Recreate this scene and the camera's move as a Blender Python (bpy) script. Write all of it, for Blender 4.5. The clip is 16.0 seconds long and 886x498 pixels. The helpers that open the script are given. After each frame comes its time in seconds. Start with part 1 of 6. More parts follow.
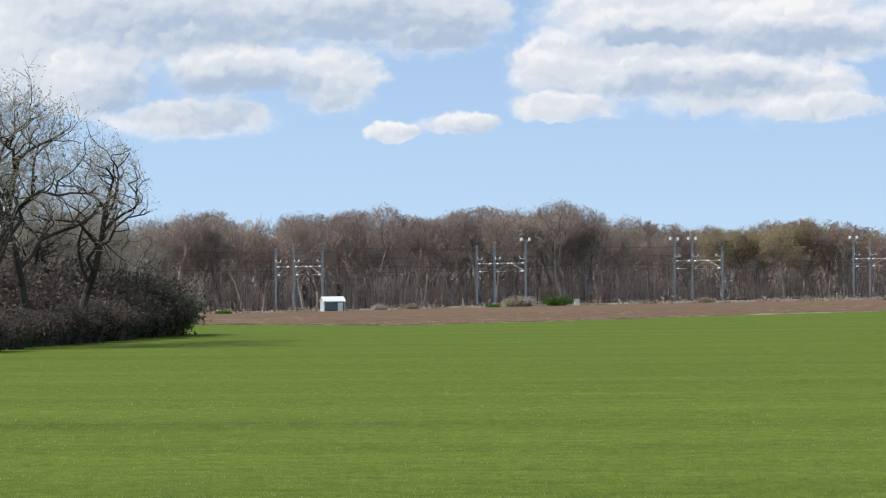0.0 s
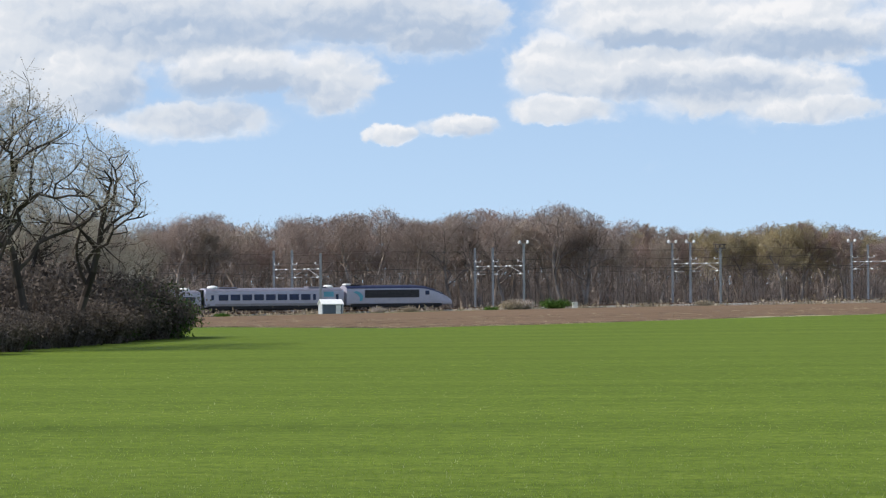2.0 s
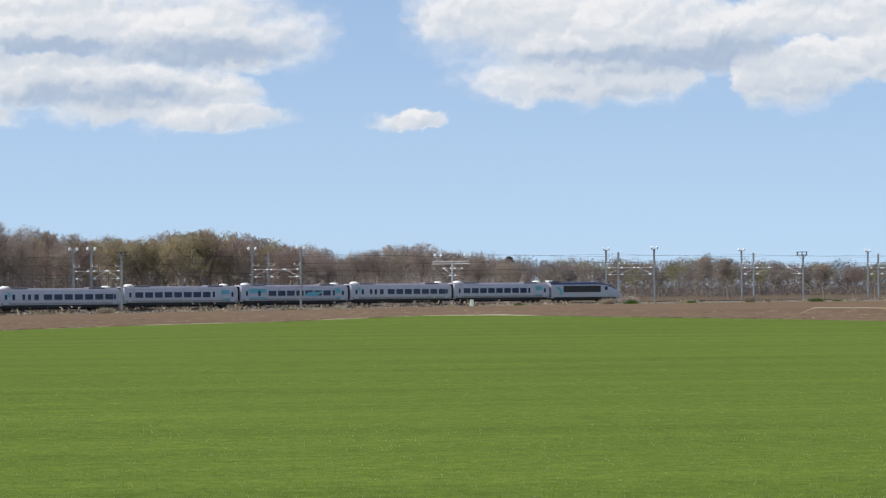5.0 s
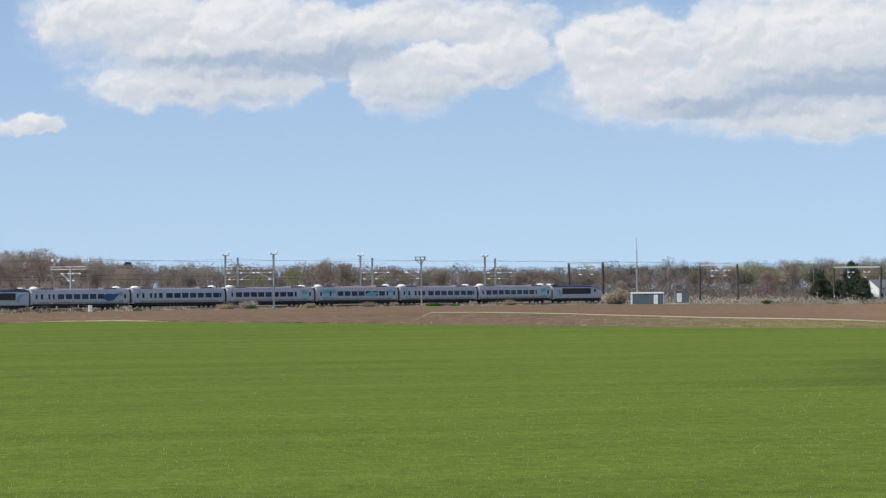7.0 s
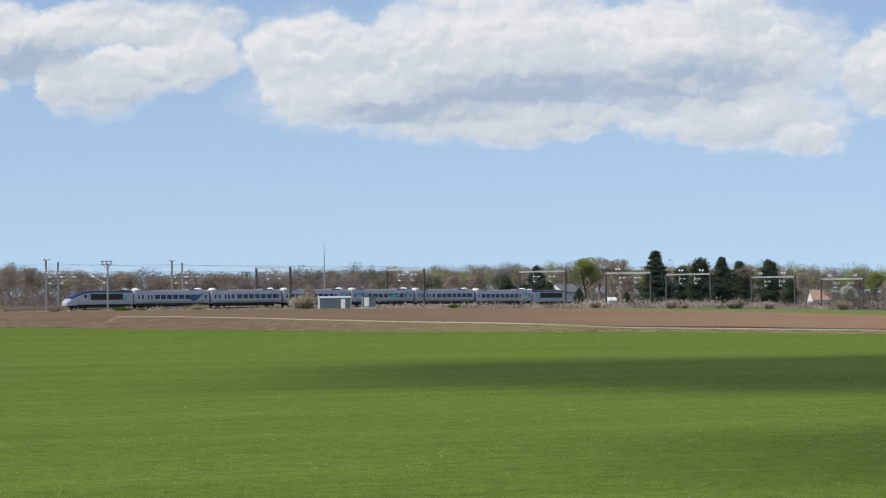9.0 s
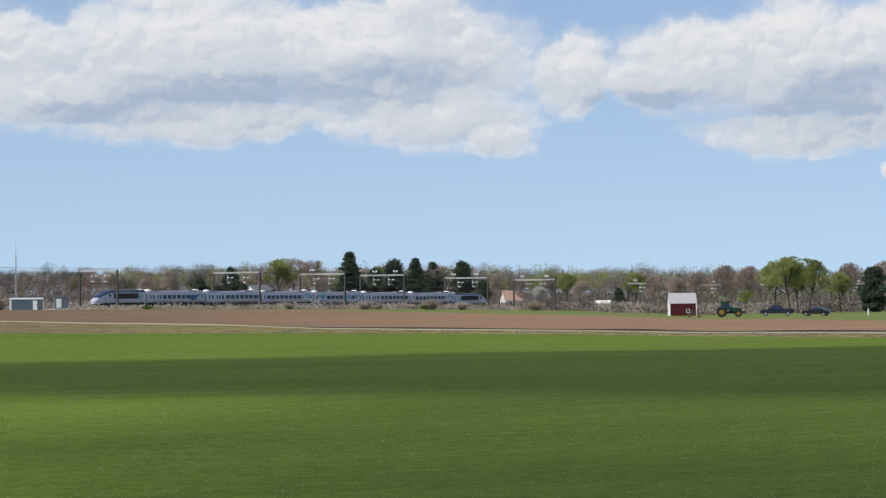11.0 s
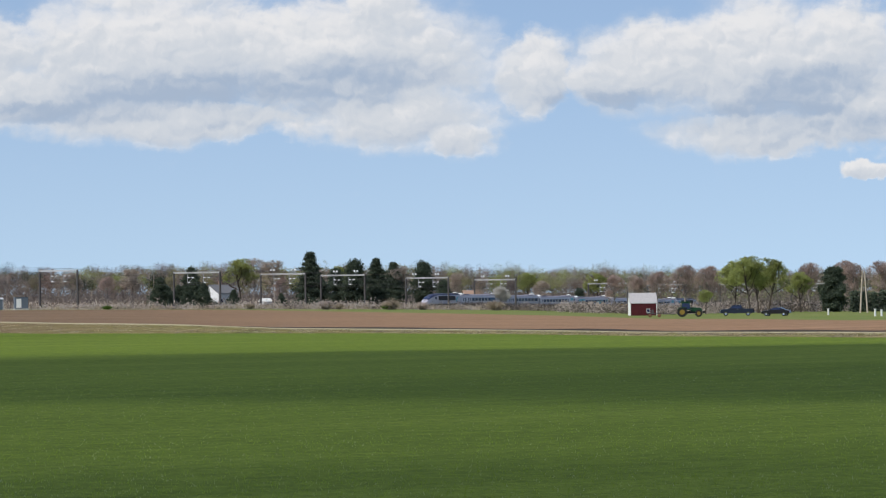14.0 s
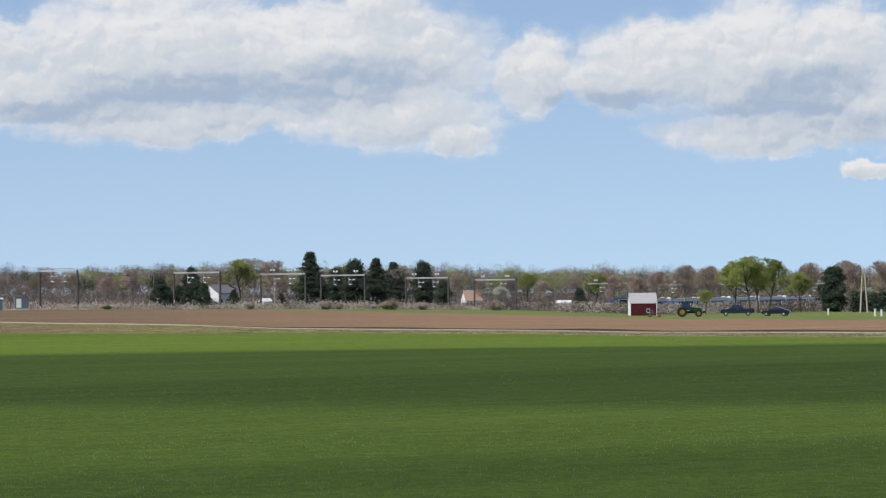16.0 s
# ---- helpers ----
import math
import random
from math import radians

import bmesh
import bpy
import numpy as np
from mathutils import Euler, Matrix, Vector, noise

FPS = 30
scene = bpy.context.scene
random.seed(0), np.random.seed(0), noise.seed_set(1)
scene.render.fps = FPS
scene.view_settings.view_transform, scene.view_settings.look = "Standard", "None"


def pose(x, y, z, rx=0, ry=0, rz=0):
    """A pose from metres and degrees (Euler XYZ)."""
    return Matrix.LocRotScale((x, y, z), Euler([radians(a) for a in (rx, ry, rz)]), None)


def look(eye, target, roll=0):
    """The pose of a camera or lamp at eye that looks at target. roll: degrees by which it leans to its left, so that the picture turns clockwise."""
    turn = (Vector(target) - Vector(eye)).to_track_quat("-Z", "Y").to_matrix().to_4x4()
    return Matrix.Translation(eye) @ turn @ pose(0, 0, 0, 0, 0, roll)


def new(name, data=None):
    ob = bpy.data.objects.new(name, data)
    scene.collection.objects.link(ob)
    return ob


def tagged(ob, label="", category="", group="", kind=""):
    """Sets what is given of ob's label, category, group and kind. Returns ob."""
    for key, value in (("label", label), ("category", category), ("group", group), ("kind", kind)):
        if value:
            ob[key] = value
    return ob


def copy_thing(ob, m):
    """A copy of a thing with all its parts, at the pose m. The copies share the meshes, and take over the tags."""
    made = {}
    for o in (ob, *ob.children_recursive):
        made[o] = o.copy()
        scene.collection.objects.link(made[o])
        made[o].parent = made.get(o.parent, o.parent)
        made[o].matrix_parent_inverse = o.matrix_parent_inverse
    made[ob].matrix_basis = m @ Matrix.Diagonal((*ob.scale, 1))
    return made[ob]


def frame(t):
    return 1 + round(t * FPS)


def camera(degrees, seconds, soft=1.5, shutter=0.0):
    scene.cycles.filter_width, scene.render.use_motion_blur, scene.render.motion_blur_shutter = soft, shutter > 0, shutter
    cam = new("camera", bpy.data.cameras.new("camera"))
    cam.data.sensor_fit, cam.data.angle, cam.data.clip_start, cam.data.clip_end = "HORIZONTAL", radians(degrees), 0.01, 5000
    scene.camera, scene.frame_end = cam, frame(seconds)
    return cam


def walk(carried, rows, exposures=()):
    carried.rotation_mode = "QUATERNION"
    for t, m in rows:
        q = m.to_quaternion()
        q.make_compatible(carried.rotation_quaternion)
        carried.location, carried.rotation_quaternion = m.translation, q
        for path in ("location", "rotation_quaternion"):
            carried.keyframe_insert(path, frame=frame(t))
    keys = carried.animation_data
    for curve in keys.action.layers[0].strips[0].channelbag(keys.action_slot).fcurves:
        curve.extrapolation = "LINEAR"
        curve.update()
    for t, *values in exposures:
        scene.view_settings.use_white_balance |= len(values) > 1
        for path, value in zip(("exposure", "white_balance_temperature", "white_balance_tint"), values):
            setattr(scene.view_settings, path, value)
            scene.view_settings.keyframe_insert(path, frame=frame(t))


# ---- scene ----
cam = camera(16.83, 16.0, soft=1.2)
EYE = Vector((0.0, 0.0, 3.0))


def aim(az, el, roll):
    a, e = radians(az), radians(el)
    return look(EYE, EYE + Vector((math.sin(a) * math.cos(e), math.cos(a) * math.cos(e), math.sin(e))), roll)


# a slow pan on a tripod: seconds, bearing, elevation, lean
PAN = [
    (0.0, 0.0, 0.682, -0.412), (0.5, 0.026, 0.721, -0.383), (1.0, 0.030, 0.716, -0.401),
    (1.5, 0.030, 0.725, -0.369), (2.0, 0.037, 0.734, -0.392), (2.3, 0.15, 0.755, -0.40), (2.5, 0.503, 0.784, -0.419),
    (3.0, 2.771, 0.811, -0.349), (3.5, 4.961, 0.808, -0.285), (4.0, 7.071, 0.806, -0.343),
    (4.5, 9.116, 0.806, -0.410), (5.0, 11.456, 0.808, -0.343), (5.2, 12.593, 0.809, -0.311),
    (6.0, 16.05, 0.828, -0.42), (7.3, 19.552, 0.862, -0.55), (7.5, 20.165, 0.867, -0.60), (8.0, 21.635, 0.876, -0.62),
    (8.5, 22.866, 0.883, -0.583), (9.0, 24.704, 0.883, -0.534), (9.5, 26.396, 0.890, -0.497),
    (10.0, 27.922, 0.879, -0.521), (10.2, 28.668, 0.864, -0.57), (11.0, 30.55, 0.845, -0.61),
    (11.8, 31.28, 0.837, -0.625), (12.3, 31.303, 0.836, -0.625), (16.0, 31.303, 0.836, -0.625)]
walk(cam, [(t, aim(a, e, r)) for t, a, e, r in PAN], [(0.0, 0.57), (3.0, 0.55), (5.0, 0.49), (8.0, 0.41), (12.3, 0.36), (16.0, 0.36)])

# ---- light ----
SUN_AZ, SUN_EL = -96.0, 46.0
sun = new("sun", bpy.data.lights.new("sun", "SUN"))
sun.data.energy, sun.data.angle, sun.data.color = 3.1, radians(0.5), (1.0, 0.95, 0.87)
a, e = radians(SUN_AZ), radians(SUN_EL)
sun.matrix_world = look((0, 0, 400), Vector((0, 0, 400)) - Vector((math.sin(a) * math.cos(e), math.cos(a) * math.cos(e), math.sin(e))))

# cumulus: bearing, elevation and half sizes in degrees
CLOUDS_WEST = [
    (-1.75, 5.25, 2.30, 0.50),
    (-7.44, 4.81, 1.84, 1.19),
    (-5.19, 5.03, 2.49, 0.65),
    (-3.91, 4.17, 1.19, 0.49),
    (-2.07, 4.00, 0.92, 0.54),
    (-4.88, 3.25, 1.41, 0.32),
    (-6.80, 3.85, 1.08, 0.54),
    (-0.12, 5.12, 1.19, 0.65),
    (-0.89, 2.95, 0.45, 0.19),
    (0.35, 3.10, 0.67, 0.19),
    (2.36, 4.24, 0.92, 0.59),
    (3.98, 4.06, 1.62, 0.49),
    (5.91, 3.76, 1.73, 0.54),
    (3.99, 5.18, 1.84, 0.65),
    (6.67, 4.98, 2.16, 0.76),
    (2.35, 3.41, 0.86, 0.26),
    (6.87, 3.35, 1.30, 0.22),
    (12.74, 5.23, 1.62, 0.54),
    (14.90, 4.89, 2.92, 0.76),
    (14.24, 4.04, 1.95, 0.43),
    (17.58, 4.11, 0.54, 0.54),
    (18.65, 4.30, 0.86, 0.43),
]
CLOUDS_EAST = [
    (10.89, 3.29, 0.63, 0.17),
    (18.76, 5.21, 1.95, 0.43),
    (16.95, 4.81, 0.97, 0.65),
    (18.12, 4.06, 0.97, 0.54),
    (19.94, 4.59, 0.76, 0.59),
    (22.32, 4.58, 1.30, 0.70),
    (25.78, 4.66, 2.49, 1.24),
    (29.55, 4.40, 2.38, 1.08),
    (23.28, 3.82, 1.95, 0.49),
    (25.98, 3.31, 2.16, 0.38),
    (30.08, 3.47, 1.95, 0.59),
    (30.21, 5.24, 0.86, 0.65),
    (31.68, 2.97, 0.65, 0.32),
    (33.14, 4.17, 0.74, 0.67),
    (34.76, 4.20, 0.86, 0.65),
    (35.83, 4.35, 1.19, 0.76),
    (37.98, 4.31, 2.05, 1.24),
    (37.64, 2.97, 1.95, 0.38),
    (39.67, 3.42, 1.30, 0.76),
    (39.44, 2.25, 0.49, 0.16),
]
SHADES = [
    (-1.60, 5.15, 2.40, 0.60),
    (-4.34, 3.68, 2.27, 0.49),
    (-4.87, 5.13, 3.03, 0.49),
    (-0.12, 4.90, 1.30, 0.43),
    (4.30, 4.59, 1.84, 0.24),
    (6.88, 4.60, 1.62, 0.27),
    (5.05, 3.77, 1.73, 0.24),
    (15.43, 4.37, 2.49, 0.28),
    (16.95, 4.54, 1.08, 0.35),
    (27.07, 3.84, 3.03, 0.38),
    (29.76, 4.18, 1.30, 0.32),
    (24.47, 3.49, 1.73, 0.22),
    (37.43, 3.30, 2.16, 0.30),
    (34.53, 3.61, 0.97, 0.24),
    (38.50, 3.87, 1.30, 0.32),
]



def build_world():
    w = bpy.data.worlds.new("sky")
    scene.world = w
    w.use_nodes = True
    nt = w.node_tree
    nt.nodes.clear()
    N, L = nt.nodes.new, nt.links.new

    def put(sock, v):
        if hasattr(v, "links"):
            L(v, sock)
        else:
            sock.default_value = v

    def math_(op, x, y=0.0, z=0.0, clamp=False):
        n = N("ShaderNodeMath")
        n.operation, n.use_clamp = op, clamp
        for s, v in zip(n.inputs, (x, y, z)):
            put(s, v)
        return n.outputs[0]

    def vec(op, x, y=(0, 0, 0)):
        n = N("ShaderNodeVectorMath")
        n.operation = op
        put(n.inputs[0], x)
        put(n.inputs[1], y)
        return n.outputs["Value" if op == "DOT_PRODUCT" else "Vector"]

    def noise_(v, scale, detail, rough, out="Fac"):
        n = N("ShaderNodeTexNoise")
        put(n.inputs["Vector"], v)
        n.inputs["Scale"].default_value, n.inputs["Detail"].default_value = scale, detail
        n.inputs["Roughness"].default_value = rough
        return n.outputs[out]

    def smooth(v, lo, hi):
        n = N("ShaderNodeMapRange")
        n.interpolation_type = "SMOOTHSTEP"
        put(n.inputs[0], v)
        n.inputs[1].default_value, n.inputs[2].default_value = lo, hi
        return n.outputs[0]

    def mixc(f, x, y):
        n = N("ShaderNodeMix")
        n.data_type = "RGBA"
        put(n.inputs[0], f)
        put(n.inputs[6], x)
        put(n.inputs[7], y)
        return n.outputs[2]

    tex = N("ShaderNodeTexCoord")
    sep = N("ShaderNodeSeparateXYZ")
    L(tex.outputs["Generated"], sep.inputs[0])
    az = math_("DEGREES", math_("ARCTAN2", sep.outputs[0], sep.outputs[1]))
    el = math_("DEGREES", math_("ARCSINE", sep.outputs[2]))
    comb = N("ShaderNodeCombineXYZ")
    L(az, comb.inputs[0])
    L(el, comb.inputs[1])
    p0 = comb.outputs[0]
    # billows: the outline is pushed about at two sizes
    big = vec("SUBTRACT", noise_(p0, 0.9, 3.0, 0.55, "Color"), (0.5, 0.5, 0.5))
    fine = vec("SUBTRACT", noise_(p0, 3.6, 5.0, 0.6, "Color"), (0.5, 0.5, 0.5))
    p1 = vec("ADD", p0, vec("MULTIPLY", big, (0.9, 0.42, 0)))
    p1 = vec("ADD", p1, vec("MULTIPLY", fine, (0.34, 0.26, 0)))

    def lumps(p):
        """Rounded heads of cloud at three sizes, with wisps."""
        total = None
        for scale, amp in ((0.95, 0.66), (2.1, 0.36), (4.6, 0.13)):
            n = N("ShaderNodeTexVoronoi")
            n.voronoi_dimensions, n.feature = "2D", "SMOOTH_F1"
            n.inputs["Scale"].default_value, n.inputs["Smoothness"].default_value = scale, 0.5
            put(n.inputs["Vector"], vec("MULTIPLY", p, (0.8, 1.15, 0)))
            d = math_("MINIMUM", n.outputs["Distance"], 0.95)
            dome = math_("MULTIPLY", math_("SQRT", math_("SUBTRACT", 1.0, math_("MULTIPLY", d, d))), amp)
            total = dome if total is None else math_("ADD", total, dome)
        return math_("ADD", total, math_("MULTIPLY", noise_(p, 3.2, 5.0, 0.58), 0.22))

    def field(blobs, p):
        """How deep inside a bank a spot lies, and how far towards the sun within its own lobe."""
        best = weight = turned = None
        for ca, ce, ra, re in blobs:
            d = vec("MULTIPLY", vec("SUBTRACT", p, (ca, ce, 0)), (1 / ra, 1 / re, 0))
            v = math_("SUBTRACT", 1.0, vec("DOT_PRODUCT", d, d))
            best = v if best is None else math_("SMOOTH_MAX", best, v, 0.25)
            w_ = math_("POWER", math_("MAXIMUM", math_("ADD", v, 0.3), 0.0), 2.0)
            t_ = math_("MULTIPLY", w_, vec("DOT_PRODUCT", d, (-0.30, 0.95, 0)))
            weight = w_ if weight is None else math_("ADD", weight, w_)
            turned = t_ if turned is None else math_("ADD", turned, t_)
        return best, math_("DIVIDE", turned, math_("ADD", weight, 0.02))

    dens, tilt = field(CLOUDS_WEST + CLOUDS_EAST, p1)
    # the rest of the sky carries the same broken cumulus, higher up
    roof = math_("MULTIPLY", smooth(el, 6.0, 14.0), math_("SUBTRACT", noise_(vec("MULTIPLY", p0, (0.035, 0.09, 0)), 1.0, 5.0, 0.6), 0.47))
    dens = math_("ADD", math_("MAXIMUM", dens, -1.5), math_("MULTIPLY", roof, 14.0))
    here, there = lumps(p1), lumps(vec("ADD", p1, (-0.07, 0.11, 0)))
    dens = math_("ADD", dens, math_("MULTIPLY_ADD", here, 1.7, -1.62))
    # flat bases fray, the heads stay crisp
    ragged = math_("MULTIPLY", math_("SUBTRACT", noise_(vec("MULTIPLY", p0, (1.0, 1.6, 0)), 1.8, 8.0, 0.65), 0.5), 1.1)
    body = math_("ADD", dens, ragged)
    # some margins are crisp, others melt into a thin veil
    melt = smooth(noise_(p0, 0.55, 2.0, 0.5), 0.38, 0.62)
    mask = mixc(melt, smooth(body, -0.40, 0.55), smooth(body, -1.05, 1.0))
    mask = math_("MULTIPLY", mask, 0.96)
    shade, _ = field(SHADES, p1)
    relief = math_("MULTIPLY", math_("SUBTRACT", here, there), 3.0)
    lit = math_("ADD", math_("MULTIPLY", tilt, 0.55), relief)
    lit = math_("SUBTRACT", lit, math_("MULTIPLY", smooth(shade, -1.3, 1.0), 0.72))
    # thin margins let the light through
    lit = math_("ADD", lit, math_("MULTIPLY", math_("SUBTRACT", 1.0, smooth(dens, 0.0, 0.9)), 0.22))
    cloud = mixc(smooth(lit, -1.15, 0.0), (2.15, 2.62, 3.35, 1), (3.55, 3.74, 4.02, 1))
    cloud = mixc(smooth(lit, -0.15, 0.62), cloud, (4.55, 4.52, 4.56, 1))
    sky = N("ShaderNodeTexSky")
    sky.sky_type, sky.sun_disc = "NISHITA", False
    sky.sun_elevation, sky.sun_rotation = radians(SUN_EL), radians(SUN_AZ)
    sky.altitude, sky.air_density, sky.dust_density, sky.ozone_density = 0, 1.0, 0.3, 2.0
    bg = N("ShaderNodeBackground")
    bg.inputs["Strength"].default_value = 0.14
    # the sky is looked up higher, so the low band is as blue as above
    L(vec("NORMALIZE", vec("ADD", vec("MULTIPLY", tex.outputs["Generated"], (1, 1, 1.8)), (0, 0, 0.20))), sky.inputs["Vector"])
    # white haze mixed into the sky colour, most of it low down
    haze = math_("SUBTRACT", 0.42, math_("MULTIPLY", smooth(el, 0.0, 6.0), 0.20))
    clear = mixc(haze, sky.outputs[0], (3.1, 3.65, 3.8, 1))
    L(mixc(mask, clear, cloud), bg.inputs[0])
    out = N("ShaderNodeOutputWorld")
    L(bg.outputs[0], out.inputs[0])


build_world()

# ---- materials ----


class Mat:
    """A node material: base colour from layered noise, with roughness and relief."""

    def __init__(self, name, rough=0.8, metal=0.0, spec=0.3):
        self.m = bpy.data.materials.new(name)
        self.m.use_nodes = True
        self.nt = self.m.node_tree
        self.b = self.nt.nodes["Principled BSDF"]
        self.b.inputs["Roughness"].default_value = rough
        self.b.inputs["Metallic"].default_value = metal
        self.b.inputs["Specular IOR Level"].default_value = spec
        self.geo = self.nt.nodes.new("ShaderNodeNewGeometry")
        self.pos = self.geo.outputs["Position"]

    def local(self):
        t = self.nt.nodes.new("ShaderNodeTexCoord")
        self.pos = t.outputs["Object"]
        return self

    def noise(self, scale, detail=4.0, rough=0.6, stretch=(1, 1, 1)):
        v = self.nt.nodes.new("ShaderNodeVectorMath")
        v.operation = "MULTIPLY"
        self.nt.links.new(self.pos, v.inputs[0])
        v.inputs[1].default_value = stretch
        n = self.nt.nodes.new("ShaderNodeTexNoise")
        n.inputs["Scale"].default_value, n.inputs["Detail"].default_value, n.inputs["Roughness"].default_value = scale, detail, rough
        self.nt.links.new(v.outputs[0], n.inputs["Vector"])
        return n.outputs["Fac"]

    def ramp(self, fac, stops):
        r = self.nt.nodes.new("ShaderNodeValToRGB")
        self.nt.links.new(fac, r.inputs[0])
        els = r.color_ramp.elements
        while len(els) < len(stops):
            els.new(0.5)
        for el_, (at, c) in zip(els, stops):
            el_.position, el_.color = at, (*c, 1)
        return r.outputs[0]

    def mix(self, x, y, fac, mode="MIX"):
        n = self.nt.nodes.new("ShaderNodeMix")
        n.data_type, n.blend_type = "RGBA", mode
        for s, v in ((n.inputs[0], fac), (n.inputs[6], x), (n.inputs[7], y)):
            if hasattr(v, "links"):
                self.nt.links.new(v, s)
            else:
                s.default_value = v if isinstance(v, float) else (*v, 1)
        return n.outputs[2]

    def colour(self, c):
        if hasattr(c, "links"):
            self.nt.links.new(c, self.b.inputs["Base Color"])
        else:
            self.b.inputs["Base Color"].default_value = (*c, 1)
        return self

    def bump(self, fac, strength, dist):
        n = self.nt.nodes.new("ShaderNodeBump")
        n.inputs["Strength"].default_value, n.inputs["Distance"].default_value = strength, dist
        self.nt.links.new(fac, n.inputs["Height"])
        self.nt.links.new(n.outputs[0], self.b.inputs["Normal"])
        return self


def simple(name, c, rough=0.7, metal=0.0, var=0.25, scale=1.5, spec=0.3):
    """Paint or metal with blotches and a fine grain."""
    k = Mat(name, rough, metal, spec).local()
    lo, hi = [v * (1 - var) for v in c], [min(1, v * (1 + var)) for v in c]
    n1, n2 = k.noise(scale, 5.0, 0.65), k.noise(scale * 14, 3.0, 0.6)
    base = k.ramp(n1, [(0.3, lo), (0.7, hi)])
    k.colour(k.mix(base, k.ramp(n2, [(0.3, (0.8, 0.8, 0.8)), (0.7, (1, 1, 1))]), 0.6, "MULTIPLY"))
    return k.m


def islands(name, stops, rough=0.9, spec=0.15, thin=0.0):
    """Leaves, buds, stones: each piece its own tone; thin ones let light through."""
    k = Mat(name, rough, 0, spec)
    rnd = k.ramp(k.geo.outputs["Random Per Island"], stops)
    n = k.noise(0.09, 3.0)
    c = k.mix(rnd, k.ramp(n, [(0.35, (0.68, 0.68, 0.68)), (0.65, (1, 1, 1))]), 0.9, "MULTIPLY")
    k.colour(c)
    if thin:
        t = k.nt.nodes.new("ShaderNodeBsdfTranslucent")
        k.nt.links.new(c, t.inputs[0])
        m = k.nt.nodes.new("ShaderNodeMixShader")
        m.inputs[0].default_value = thin
        k.nt.links.new(k.b.outputs[0], m.inputs[1])
        k.nt.links.new(t.outputs[0], m.inputs[2])
        k.nt.links.new(m.outputs[0], k.nt.nodes["Material Output"].inputs[0])
    return k.m


def ground_mats():
    k = Mat("turf", 0.9, 0, 0.06)
    # mowing bands run across the field
    bands = k.noise(0.05, 5.0, 0.7, (0.10, 2.6, 1))
    fine = k.noise(1.6, 8.0, 0.8, (0.7, 1, 1))
    tuft = k.noise(9.0, 4.0, 0.75, (1, 0.6, 1))
    c = k.ramp(bands, [(0.28, (0.080, 0.118, 0.013)), (0.5, (0.102, 0.146, 0.017)), (0.72, (0.124, 0.168, 0.023))])
    streak = k.noise(0.30, 5.0, 0.7, (0.16, 1.0, 1))
    c = k.mix(c, k.ramp(streak, [(0.3, (0.70, 0.74, 0.68)), (0.5, (1, 1, 1)), (0.7, (1.22, 1.18, 1.25))]), 0.6, "MULTIPLY")
    c = k.mix(c, k.ramp(fine, [(0.3, (0.55, 0.62, 0.5)), (0.5, (1, 1, 1)), (0.7, (1.4, 1.32, 1.5))]), 0.95, "MULTIPLY")
    c = k.mix(c, k.ramp(tuft, [(0.25, (0.5, 0.58, 0.5)), (0.52, (1, 1, 1)), (0.75, (1.6, 1.5, 1.9))]), 0.8, "MULTIPLY")
    patch = k.noise(3.2, 5.0, 0.7, (1, 0.7, 1))
    c = k.mix(c, k.ramp(patch, [(0.30, (0.48, 0.56, 0.45)), (0.5, (1, 1, 1)), (0.70, (1.5, 1.42, 1.55))]), 0.55, "MULTIPLY")
    k.colour(c).bump(tuft, 0.22, 0.05)
    def bearing(m, lo, hi):
        """How far east a spot lies, as a soft step with a ragged edge."""
        sep = m.nt.nodes.new("ShaderNodeSeparateXYZ")
        m.nt.links.new(m.pos, sep.inputs[0])
        q = m.nt.nodes.new("ShaderNodeMath")
        q.operation = "DIVIDE"
        m.nt.links.new(sep.outputs[0], q.inputs[0])
        m.nt.links.new(sep.outputs[1], q.inputs[1])
        j = m.nt.nodes.new("ShaderNodeMath")
        j.operation = "MULTIPLY_ADD"
        m.nt.links.new(m.noise(0.06, 5.0, 0.7, (0.3, 1.5, 1)), j.inputs[0])
        j.inputs[1].default_value = 0.22
        m.nt.links.new(q.outputs[0], j.inputs[2])
        r = m.nt.nodes.new("ShaderNodeMapRange")
        r.interpolation_type = "SMOOTHSTEP"
        m.nt.links.new(j.outputs[0], r.inputs[0])
        r.inputs[1].default_value, r.inputs[2].default_value = lo + 0.11, hi + 0.11
        return r.outputs[0]

    def soil(name, east, lo, hi):
        m = Mat(name, 0.95, 0, 0.1)
        clod, broad, weed = m.noise(1.1, 8.0, 0.78, (0.7, 1, 1)), m.noise(0.07, 5.0, 0.65, (0.3, 2.5, 1)), m.noise(0.25, 6.0, 0.75, (0.3, 2.0, 1))
        w = m.ramp(broad, [(0.3, (0.125, 0.080, 0.050)), (0.5, (0.165, 0.108, 0.068)), (0.7, (0.215, 0.145, 0.092))])
        w = m.mix(w, m.ramp(weed, [(0.55, (0, 0, 0)), (0.75, (0.17, 0.155, 0.075))]), 0.35, "ADD")
        e_ = m.ramp(weed if east[0][1][1] > 0.15 else broad, east)
        c = m.mix(w, e_, bearing(m, lo, hi))
        c = m.mix(c, m.ramp(clod, [(0.28, (0.5, 0.5, 0.5)), (0.5, (0.95, 0.95, 0.95)), (0.72, (1.35, 1.3, 1.22))]), 0.9, "MULTIPLY")
        return m.colour(c).bump(clod, 0.9, 0.14)

